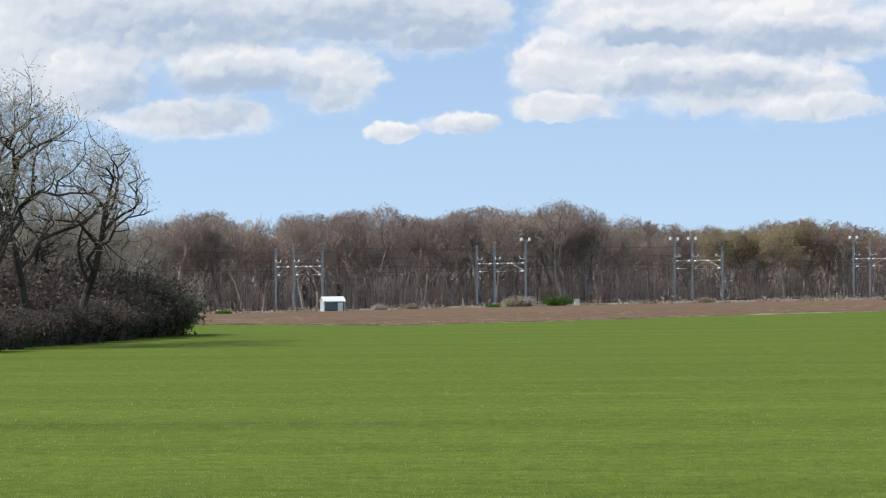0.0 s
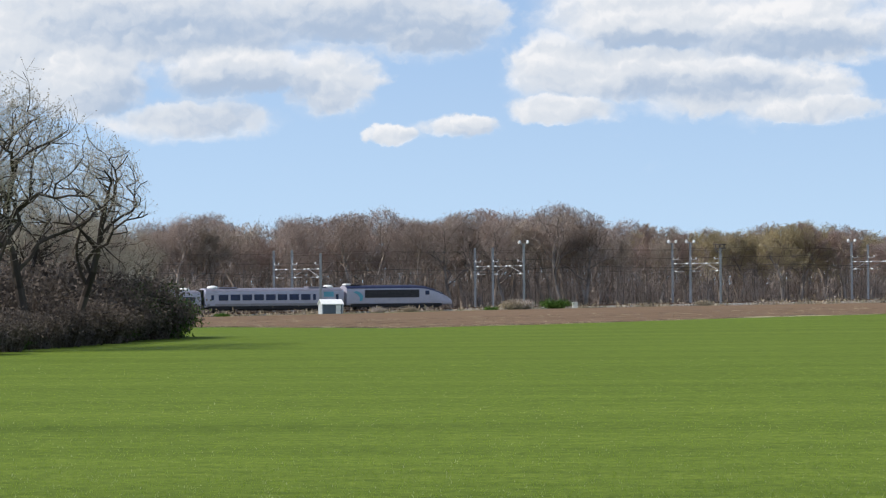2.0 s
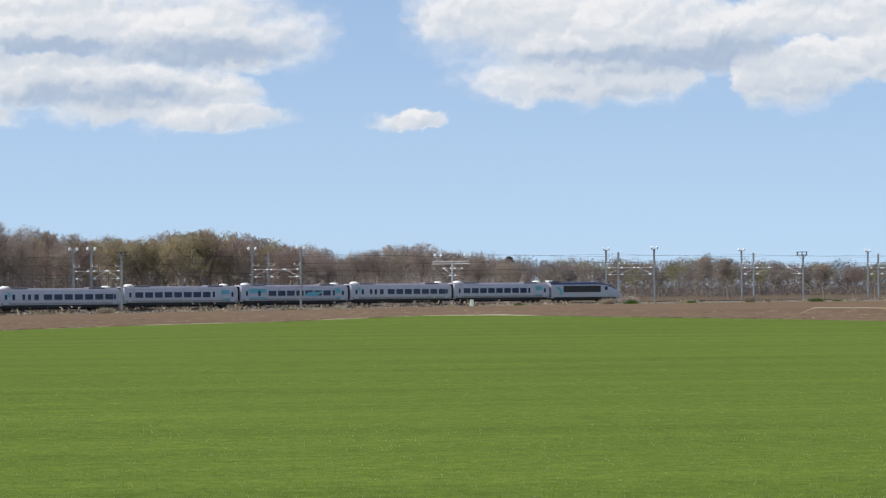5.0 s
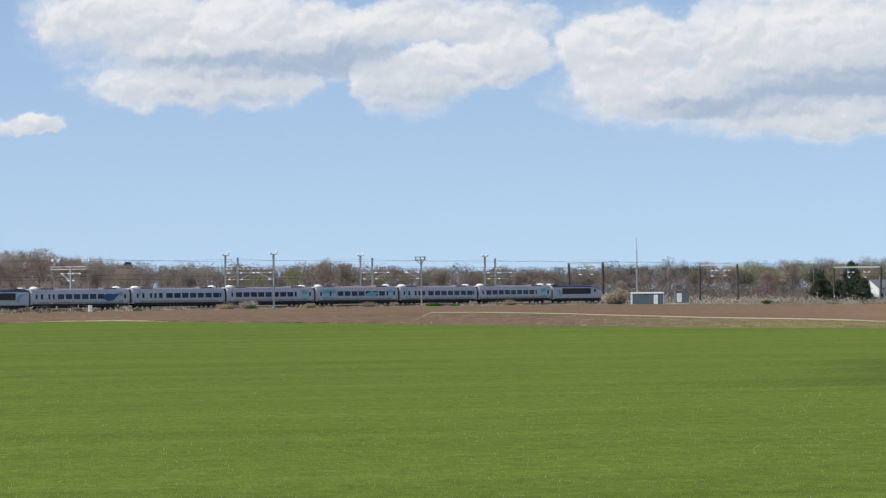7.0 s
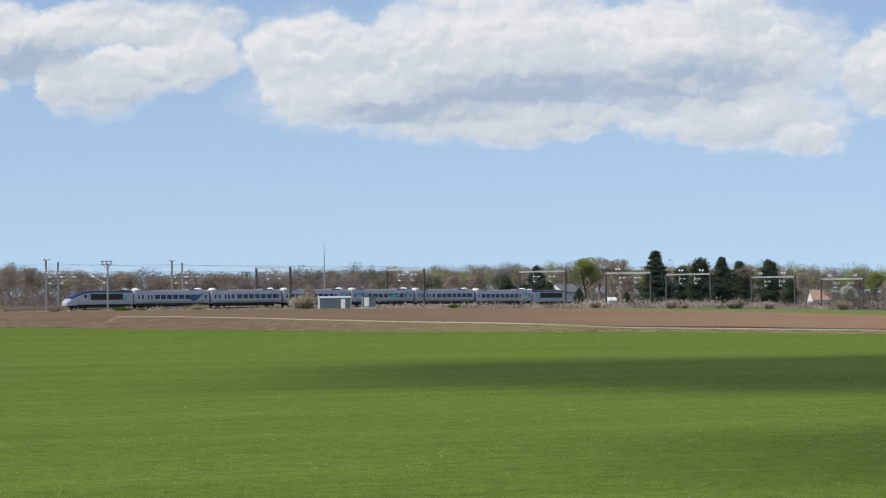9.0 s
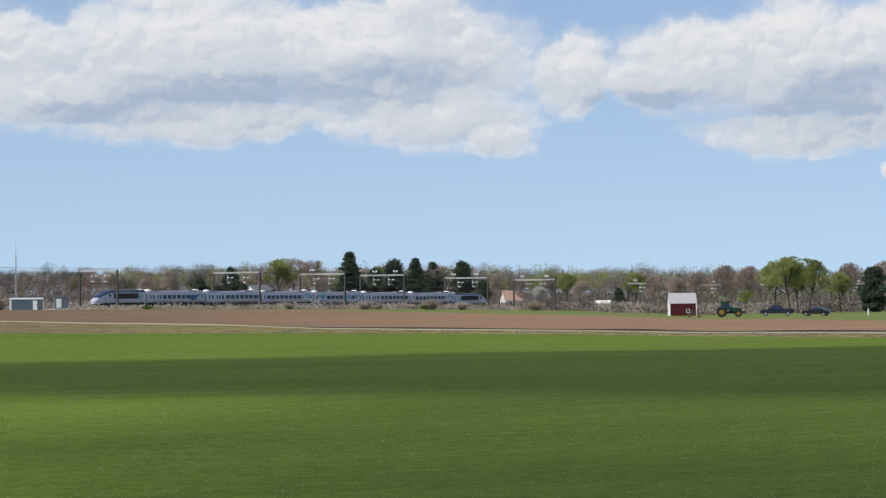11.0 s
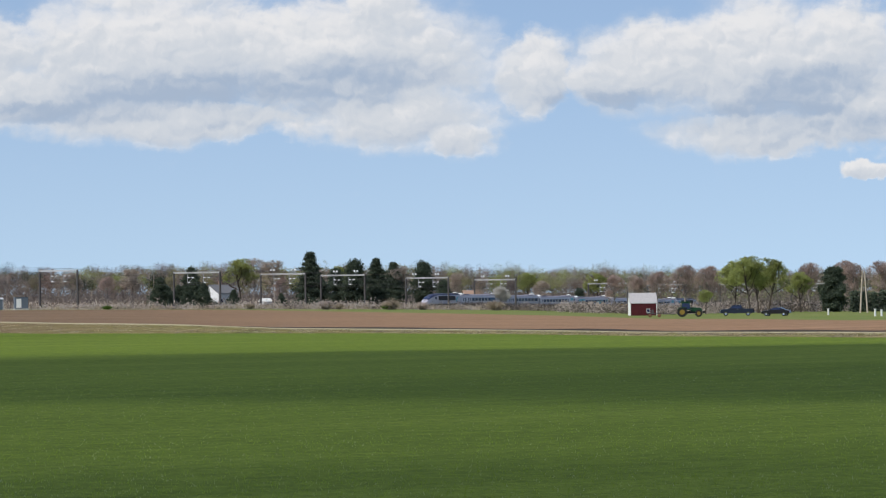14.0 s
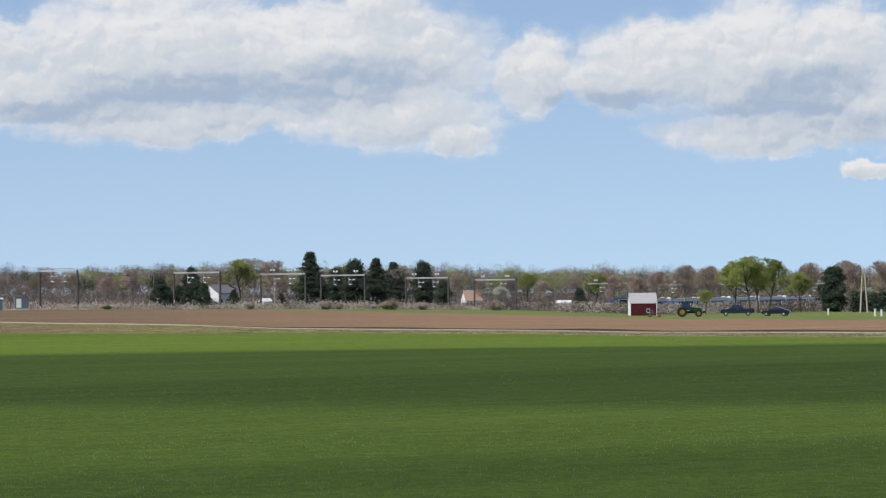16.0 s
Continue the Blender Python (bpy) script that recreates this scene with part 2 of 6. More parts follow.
    s = soil("ploughed_soil", [(0.3, (0.19, 0.115, 0.07)), (0.7, (0.26, 0.165, 0.10))], 0.42, 0.62)
    e_ = soil("dry_orange_soil", [(0.3, (0.19, 0.112, 0.068)), (0.5, (0.26, 0.158, 0.094)), (0.7, (0.32, 0.20, 0.125))], 0.42, 0.62)
    o = soil("weedy_soil", [(0.36, (0.25, 0.175, 0.09)), (0.5, (0.19, 0.16, 0.06)), (0.64, (0.11, 0.145, 0.03))], 0.36, 0.50)
    d = Mat("sandy_track", 0.95, 0, 0.1)
    n1, n2 = d.noise(0.16, 5.0, 0.7, (0.4, 2.2, 1)), d.noise(3.0, 4.0)
    c = d.ramp(n1, [(0.30, (0.24, 0.235, 0.10)), (0.45, (0.36, 0.315, 0.195)), (0.7, (0.47, 0.41, 0.28))])
    d.colour(d.mix(c, d.ramp(n2, [(0.3, (0.75, 0.75, 0.75)), (0.7, (1.1, 1.1, 1.1))]), 0.8, "MULTIPLY")).bump(n2, 0.4, 0.05)
    v = Mat("rough_grass", 0.9, 0, 0.1)
    n1, n2 = v.noise(0.07, 5.0, 0.7), v.noise(1.1, 5.0, 0.7)
    c = v.ramp(n1, [(0.32, (0.32, 0.25, 0.135)), (0.46, (0.205, 0.20, 0.075)), (0.62, (0.085, 0.155, 0.026))])
    v.colour(v.mix(c, v.ramp(n2, [(0.25, (0.55, 0.58, 0.5)), (0.75, (1.2, 1.15, 1.1))]), 0.85, "MULTIPLY")).bump(n2, 0.7, 0.2)
    g = Mat("meadow", 0.9, 0, 0.1)
    n1, n2 = g.noise(0.05, 5.0, 0.7, (1, 2, 1)), g.noise(1.1, 5.0, 0.7)
    c = g.ramp(n1, [(0.35, (0.20, 0.195, 0.075)), (0.6, (0.115, 0.165, 0.034))])
    g.colour(g.mix(c, g.ramp(n2, [(0.25, (0.65, 0.68, 0.6)), (0.75, (1.15, 1.12, 1.1))]), 0.8, "MULTIPLY")).bump(n2, 0.6, 0.15)
    l = Mat("leaf_litter", 0.95, 0, 0.1)
    n1 = l.noise(0.4, 6.0, 0.7)
    l.colour(l.ramp(n1, [(0.3, (0.06, 0.042, 0.028)), (0.7, (0.165, 0.12, 0.078))])).bump(n1, 0.7, 0.2)
    # darker soil along the far edge of the sandy track
    f = Mat("damp_furrow", 0.9, 0, 0.15)
    n1, n2 = f.noise(0.12, 5.0, 0.75, (0.25, 2.0, 1)), f.noise(1.4, 6.0, 0.75)
    c = f.ramp(n1, [(0.36, (0.022, 0.018, 0.016)), (0.52, (0.045, 0.034, 0.026)), (0.66, (0.14, 0.092, 0.058))])
    f.colour(f.mix(c, f.ramp(n2, [(0.3, (0.6, 0.6, 0.6)), (0.7, (1.15, 1.12, 1.1))]), 0.8, "MULTIPLY")).bump(n2, 0.9, 0.12)
    return [x.m for x in (k, s, o, d, v, g, l, e_, f)]


GROUND = ground_mats()
TURF, SOIL, WEEDY, SANDY, ROUGH, MEADOW, LITTER, DRY, DARK_SOIL = range(9)

# ---- plan ----
# The railway is dead straight: foot of the perpendicular from the eye, and its direction.
TH0, DIST = radians(-29.5), 450.8
FOOT = Vector((math.sin(TH0), math.cos(TH0))) * DIST
ALONG = Vector((math.cos(TH0), -math.sin(TH0)))
AWAY = Vector((math.sin(TH0), math.cos(TH0)))
HEADING = math.degrees(math.atan2(ALONG.y, ALONG.x))


def rail_z(s):
    s = min(max(s, 150.0), 960.0)
    return -4.63 + 0.02213 * s - 2.22e-5 * s * s


def along(s, off=0.0):
    """A point beside the railway: metres along it and away from the eye."""
    q = FOOT + ALONG * s + AWAY * off
    return q.x, q.y


def lerp_table(tab, x):
    if x <= tab[0][0]:
        return tab[0][1]
    for (x0, y0), (x1, y1) in zip(tab, tab[1:]):
        if x <= x1:
            return y0 + (y1 - y0) * (x - x0) / (x1 - x0)
    return tab[-1][1]


def ground_z(x, y):
    r, az = math.hypot(x, y), math.atan2(x, y)
    az = min(max(az, radians(-12)), radians(42))
    R, s = DIST / math.cos(az - TH0), DIST * math.tan(az - TH0)
    q = min(max((r - 120) / (R - 120), 0), 1)
    q = 0.5 * q * q * (3 - 2 * q) + 0.5 * q
    # the land rises a little beyond the line
    rise = min(max((r - R - 30) / 900, 0), 1)
    # and the field dips towards its foot
    dip = min(max((r / R - 0.80) / 0.18, 0), 1)
    return rail_z(s) * q - 0.95 * dip * dip * (3 - 2 * dip) + (rise * 4.0 if r > R else 0)


def at(az, r):
    a = radians(az)
    return r * math.sin(a), r * math.cos(a)


# edges of the fields: bearing, distance
TURF_EDGE = [(-12, 255), (-4.7, 262), (-0.9, 230), (2.1, 243), (4.1, 258), (6.2, 276), (8.4, 290), (9.9, 313), (11.2, 337), (12.7, 328),
             (14.9, 303), (17, 286), (20, 262), (23.8, 240), (27, 234), (30.2, 230), (33.6, 220), (39.7, 191), (45, 180)]
SOIL_FAR = [(-12, 395), (-4, 405), (-0.9, 412), (2.3, 435), (5.5, 475), (8.3, 505), (11.6, 500), (17, 530), (20, 575), (22.7, 575), (27, 600),
            (29.3, 550), (33.6, 495), (36, 420), (39, 335), (45, 310)]
PATH_NEAR = [(15, 420), (19.5, 400), (21.1, 372), (22, 350), (24.1, 316), (26, 300), (28.2, 262), (33.6, 243), (39.7, 213), (45, 200)]


def ground():
    azs = [-180 + 6 * i for i in range(28)] + [-12 + 0.5 * i for i in range(117)] + [46.5 + 5.5 * i for i in range(25)]
    azs = sorted(a_ for a_ in set(azs) if a_ < 179.9)
    rows = []
    for a_ in azs:
        R = DIST / math.cos(radians(min(max(a_, -12), 42)) - TH0)
        t, f_ = lerp_table(TURF_EDGE, a_), lerp_table(SOIL_FAR, a_)
        f_ = min(f_, R - 18)
        wob = 2.5 * noise.noise((a_ * 0.9, 3.1, 0)) + 1.2 * noise.noise((a_ * 4.0, 8.1, 0))
        t += wob
        if a_ < 18.5:
            p0 = p1 = t + 0.02
            if 5.5 < a_ < 13.5:
                p1 = p0 + max(0.0, 20 * noise.noise((a_ * 1.3, 1.7, 0)) + 5)
        else:
            p0 = min(lerp_table(PATH_NEAR, a_), f_ - 12) + wob
            p0 = max(p0, t + 6)
            p1 = min(p0 + (11.0 if a_ < 27 else 8.0), f_ - 10)
        v0 = min(f_ + (7 if a_ < 30 else 60), R - 8)
        f0 = min(p1 + 0.02 + (max(0.0, 16 * noise.noise((a_ * 0.55, 6.3, 0)) + 15 * min(1, (a_ - 27) / 3)) if a_ > 27 else max(0.0, 9.0 * noise.noise((a_ * 0.8, 6.3, 0)))), f_ - 8)
        rings = [2, 10, 25, 40, 55, 75, 100, 130, 160, t - 25 if t > 190 else t - 12, t, p0, p1, f0, 0.5 * (p1 + f_), f_, v0, R - 7.5, R + 20, R + 60, R + 300, R + 1200, 5200]
        for i in range(1, len(rings)):
            rings[i] = max(rings[i], rings[i - 1] + 0.02)
        rows.append((a_, rings))
    band = [TURF] * 10 + [WEEDY, SANDY, DARK_SOIL, SOIL, SOIL, ROUGH, ROUGH, LITTER, LITTER, LITTER, LITTER, LITTER]
    verts, faces, mats = [], [], []
    for a_, rings in rows:
        for r in rings:
            x, y = at(a_, r)
            verts.append((x, y, ground_z(x, y)))
    n, m = len(rows), len(rows[0][1])
    for i in range(n):
        j = (i + 1) % n
        a_ = rows[i][0]
        for k in range(m - 1):
            faces.append((i * m + k, i * m + k + 1, j * m + k + 1, j * m + k))
            b = band[k]
            if k in (13, 14):
                b = DRY
            if k == 15 and a_ > 19:
                b = MEADOW
            if k == 16 and a_ > 29:
                b = MEADOW
            if k == 17 and 9.5 < a_ < 22:
                b = ROUGH
            if k >= 17 and a_ > 34:
                b = MEADOW
            mats.append(b)
    verts.append((0, 0, 0))
    c = len(verts) - 1
    for i in range(n):
        faces.append((c, i * m, ((i + 1) % n) * m))
        mats.append(TURF)
    me = bpy.data.meshes.new("ground")
    me.from_pydata(verts, [], faces)
    for g in GROUND:
        me.materials.append(g)
    me.polygons.foreach_set("material_index", mats)
    me.polygons.foreach_set("use_smooth", [True] * len(faces))
    me.update()
    tagged(new("ground", me), "flat farmland with bright green turf and ploughed brown soil", "ground", kind="structure")


ground()

# ---- building helpers ----
CONCRETE = simple("concrete", (0.42, 0.41, 0.38), 0.9)
STEEL = simple("galvanised_steel", (0.36, 0.37, 0.39), 0.5, 0.3, 0.15)
PALE_STEEL = simple("pale_steel", (0.50, 0.50, 0.50), 0.5, 0.2, 0.1)
DARK_STEEL = simple("weathered_steel", (0.085, 0.08, 0.08), 0.7, 0.3)
RUST = simple("rusty_rail", (0.16, 0.085, 0.05), 0.6, 0.6)
WHITE_PAINT = simple("white_paint", (0.78, 0.78, 0.76), 0.6, 0, 0.08)
PORCELAIN = simple("white_porcelain", (0.85, 0.86, 0.87), 0.12, 0, 0.03, spec=0.6)
BLACK = simple("black_paint", (0.02, 0.02, 0.022), 0.5)
RUBBER = simple("black_rubber", (0.018, 0.018, 0.018), 0.85)
GLASS = simple("dark_window_glass", (0.020, 0.032, 0.085), 0.1, 0, 0.3, spec=0.4)


class Geo:
    """Collects plain faces for one mesh."""

    def __init__(self):
        self.v, self.f = [], []

    def add(self, verts, faces):
        o = len(self.v)
        self.v += verts
        self.f += [tuple(i + o for i in q) for q in faces]
        return self

    def box(self, c, s, rz=0.0, b=0.0):
        """A box with its edges chamfered by b."""
        b = min(b, 0.45 * min(s))
        ca, sa = math.cos(rz), math.sin(rz)
        hx, hy, hz = s[0] / 2, s[1] / 2, s[2] / 2
        prof = [(-hx + b, -hy), (hx - b, -hy), (hx, -hy + b), (hx, hy - b), (hx - b, hy), (-hx + b, hy), (-hx, hy - b), (-hx, -hy + b)] if b else \
            [(-hx, -hy), (hx, -hy), (hx, hy), (-hx, hy)]
        n = len(prof)
        levels = [(-hz, 1 - b / max(hx, hy)), (-hz + b, 1), (hz - b, 1), (hz, 1 - b / max(hx, hy))] if b else [(-hz, 1), (hz, 1)]
        vs = []
        for z, k in levels:
            for x, y in prof:
                x, y = x * k, y * k
                vs.append((c[0] + x * ca - y * sa, c[1] + x * sa + y * ca, c[2] + z))
        m = len(levels)
        fs = [tuple(range(n))[::-1], tuple(range((m - 1) * n, m * n))]
        for i in range(m - 1):
            for j in range(n):
                k = (j + 1) % n
                fs.append((i * n + j, i * n + k, (i + 1) * n + k, (i + 1) * n + j))
        return self.add(vs, fs)

    def tube(self, p, q, r0, r1=None, n=8, caps=True):
        p, q = Vector(p), Vector(q)
        r1 = r0 if r1 is None else r1
        d = (q - p).normalized()
        u_ = d.cross(Vector((0, 0, 1)) if abs(d.z) < 0.9 else Vector((1, 0, 0))).normalized()
        w_ = d.cross(u_)
        vs = []
        for o, r in ((p, r0), (q, r1)):
            for i in range(n):
                a_ = 2 * math.pi * i / n
                vs.append(tuple(o + (u_ * math.cos(a_) + w_ * math.sin(a_)) * r))
        fs = [(i, (i + 1) % n, n + (i + 1) % n, n + i) for i in range(n)]
        if caps:
            fs += [tuple(range(n))[::-1], tuple(range(n, 2 * n))]
        return self.add(vs, fs)

    def lathe(self, prof, n=12, axis=(0, 0, 1), o=(0, 0, 0)):
        """Rings (radius, height) turned about an axis."""
        rot = Vector((0, 0, 1)).rotation_difference(Vector(axis)).to_matrix()
        vs, fs = [], []
        for r, h in prof:
            for i in range(n):
                a_ = 2 * math.pi * i / n
                vs.append(tuple(rot @ Vector((r * math.cos(a_), r * math.sin(a_), h)) + Vector(o)))
        for k in range(len(prof) - 1):
            for i in range(n):
                j = (i + 1) % n
                fs.append((k * n + i, k * n + j, (k + 1) * n + j, (k + 1) * n + i))
        fs += [tuple(range(n))[::-1], tuple(range((len(prof) - 1) * n, len(prof) * n))]
        return self.add(vs, fs)

    def loft(self, sections, closed=True, caps=True):
        n = len(sections[0])
        vs = [tuple(p) for s in sections for p in s]
        fs = []
        for k in range(len(sections) - 1):
            for i in range(n if closed else n - 1):
                j = (i + 1) % n
                fs.append((k * n + i, k * n + j, (k + 1) * n + j, (k + 1) * n + i))
        if caps:
            fs += [tuple(range(n))[::-1], tuple(range((len(sections) - 1) * n, len(sections) * n))]
        return self.add(vs, fs)

    def mesh(self, name, mats, smooth=False):
        me = bpy.data.meshes.new(name)
        me.from_pydata(self.v, [], self.f)
        for m in mats if isinstance(mats, (list, tuple)) else [mats]:
            me.materials.append(m)
        if smooth:
            me.polygons.foreach_set("use_smooth", [True] * len(self.f))
        me.update()
        bm = bmesh.new()
        bm.from_mesh(me)
        if len(self.f) < 20000:
            bmesh.ops.recalc_face_normals(bm, faces=bm.faces)
        bm.to_mesh(me)
        bm.free()
        return me


def part(name, geo, mat, parent, label="", smooth=False):
    ob = new(name, geo.mesh(name, mat, smooth))
    ob.parent = parent
    if label:
        tagged(ob, label)
    return ob


def thing(name, label, category, m=None, group="", kind=""):
    ob = new(name)
    if m is not None:
        ob.matrix_basis = m
    return tagged(ob, label, category, group, kind)


# ---- railway ----
RAIL_TOP = -0.2


def railway():
    line = thing("railway_track", "straight double track on grey stone ballast", "railway", kind="structure")
    stone = islands("ballast", [(0, (0.16, 0.15, 0.14)), (1, (0.33, 0.31, 0.29))])
    k = Mat("ballast_bed", 0.95, 0, 0.1)
    n1 = k.noise(6.0, 4.0, 0.7)
    k.colour(k.ramp(n1, [(0.3, (0.12, 0.11, 0.10)), (0.7, (0.34, 0.32, 0.30))])).bump(n1, 0.8, 0.05)
    bed, rails, ties = Geo(), Geo(), Geo()
    steps = list(range(-260, 1501, 40))
    prof = [(-4.4, -1.4), (-2.6, -0.5), (7.0, -0.5), (8.8, -1.4)]
    secs = []
    for s in steps:
        secs.append([(*along(s, o), rail_z(s) + z) for o, z in prof])
    bed.loft(secs)
    for c in (0.0, 4.4):
        for side in (-0.75, 0.75):
            secs = []
            for s in steps:
                secs.append([(*along(s, c + side + dx), rail_z(s) + z) for dx, z in ((-0.07, -0.37), (0.07, -0.37), (0.035, RAIL_TOP), (-0.035, RAIL_TOP))])
            rails.loft(secs)
    for c in (0.0, 4.4):
        s = 150.0
        while s < 1000:
            ties.box((*along(s, c), rail_z(s) - 0.45), (0.26, 2.6, 0.18), radians(HEADING))
            s += 0.75
    part("ballast", bed, k.m, line)
    part("rail", rails, RUST, line)
    tagged(part("sleeper", ties, CONCRETE, line), "concrete sleepers", kind="stuff")


railway()


def cantilever(ob, x0, y0, z, reach):
    """Registration arm: three tubes and their insulators, from a post towards the track."""
    part("arm_tube", Geo().tube((x0, y0, z + 0.9), (x0, y0 + reach, z + 0.9), 0.05, n=6), STEEL, ob)
    part("arm_tube", Geo().tube((x0, y0, z - 0.6), (x0, y0 + reach * 0.85, z + 0.86), 0.045, n=6), STEEL, ob)
    part("arm_tube", Geo().tube((x0, y0, z - 0.5), (x0, y0 + reach * 0.7, z - 0.5), 0.04, n=6), STEEL, ob)
    for zz, k in ((z + 0.9, 0.18), (z - 0.5, 0.22), (z + 0.9, 0.85)):
        part("insulator", Geo().lathe([(0.06, -0.35), (0.13, -0.25), (0.07, -0.18), (0.14, -0.08), (0.07, 0), (0.14, 0.1), (0.07, 0.2), (0.12, 0.28), (0.05, 0.35)],
                                      8, (0, 1, 0), (x0, y0 + reach * k, zz)), PORCELAIN, ob, "white porcelain insulator")


def base_of(s, off):
    x, y = along(s, off)
    return pose(x, y, rail_z(s) - 0.85, 0, 0, HEADING)


def twin_insulators(ob, z, y=0.0):
    for dy in (-0.75, 0.75):
        part("insulator", Geo().lathe([(0.1, 0), (0.32, 0.06), (0.16, 0.15), (0.34, 0.24), (0.16, 0.36), (0.30, 0.44), (0.1, 0.56)], 10, (0, 0, 1), (dy * 1.1, y, z)),
             PORCELAIN, ob, "white porcelain insulator")


def post(h, reach, twin, wide=0.30):
    """A catenary post. Local x runs along the line, y away from the viewer."""
    ob = thing("catenary_post", "grey steel catenary post with cantilever arms", "catenary post", group="catenary posts along the railway")
    g = Geo()
    t = wide / 2
    for dy in (-t, t):
        g.box((0, dy, h / 2), (wide, 0.03, h))
    g.box((0, 0, h / 2), (0.03, wide - 0.03, h))
    part("mast", g, STEEL, ob)
    part("foundation", Geo().lathe([(0.45, -0.6), (0.45, 0.35), (0.38, 0.42)], 12), CONCRETE, ob)
    cantilever(ob, 0.0, 0.0, 6.9, reach)
    part("crossarm", Geo().box((0, reach * 0.18, 8.6), (0.09, 2.0, 0.09)), STEEL, ob)
    for yy in (-0.7, 0.9):
        part("insulator", Geo().lathe([(0.05, 0), (0.13, 0.06), (0.06, 0.14), (0.13, 0.2), (0.05, 0.3)], 8, (0, 0, 1), (0, reach * 0.18 + yy, 8.64)), PORCELAIN, ob)
    if twin:
        part("crossarm", Geo().box((0, 0, h - 0.02), (0.1, 1.9, 0.1)), STEEL, ob)
        part("crossarm", Geo().box((0, 0, h + 0.03), (1.5, 0.1, 0.1)), STEEL, ob)
        twin_insulators(ob, h + 0.03)
    return ob


def gantry(name, span, h, label, twins):
    """A portal over the tracks: two dark posts and a pale lattice beam."""
    ob = thing(name, label, "catenary gantry", group="portal gantries over the railway")
    beam = Geo()
    for y0 in (0.0, span):
        g = Geo()
        for dx in (-0.17, 0.17):
            g.box((dx, y0, h / 2), (0.05, 0.42, h))
        g.box((0, y0, h / 2), (0.3, 0.05, h))
        part("gantry_post", g, DARK_STEEL, ob, "dark steel post")
        part("foundation", Geo().lathe([(0.6, -0.6), (0.6, 0.3), (0.5, 0.4)], 12, (0, 0, 1), (0, y0, 0)), CONCRETE, ob)
    for dz in (0.0, 0.26):
        for dx in (-0.25, 0.25):
            beam.box((dx, span / 2, h - 0.06 - dz), (0.1, span, 0.1))
    m = int(span / 0.9)
    for i in range(m):
        ya, yb = span * i / m, span * (i + 1) / m
        beam.tube((-0.25, ya, h - 0.1), (-0.25, yb, h - 0.34), 0.04, n=4)
        beam.tube((0.25, yb, h - 0.1), (0.25, ya, h - 0.34), 0.04, n=4)
        beam.tube((-0.25, ya, h - 0.02), (0.25, yb, h - 0.02), 0.05, n=4)
    part("gantry_beam", beam, PALE_STEEL, ob, "pale galvanised lattice beam")
    for y0 in (span * 0.36, span * 0.70):
        part("drop_arm", Geo().box((0, y0, h - 1.75), (0.14, 0.14, 2.4)), STEEL, ob)
        cantilever(ob, 0.0, y0, h - 2.4, -2.0)
    for y0 in twins:
        part("crossarm", Geo().box((0, y0, h + 0.45), (0.1, 0.1, 0.9)), STEEL, ob)
        twin_insulators(ob, h + 0.7, y0)
    return ob


def truss_head(ob, h):
    """A square frame of bars on top of a post, carrying a switch."""
    g = Geo()
    for z in (h - 0.1, h + 0.55):
        g.box((0, 0.5, z), (0.17, 2.8, 0.15))
        g.box((0.5, 0.5, z), (0.17, 2.8, 0.15))
    for y0 in (-0.8, 0.5, 1.8):
        g.box((0.25, y0, h + 0.2), (0.14, 0.14, 0.75))
        g.box((0.25, y0, h + 0.55), (0.9, 0.14, 0.14))
    g.tube((0, 0, h - 1.3), (0, -0.8, h - 0.1), 0.05, n=5)
    g.tube((0, 0, h - 1.3), (0, 1.6, h - 0.1), 0.05, n=5)
    part("switch_frame", g, DARK_STEEL, ob, "dark steel switch frame")


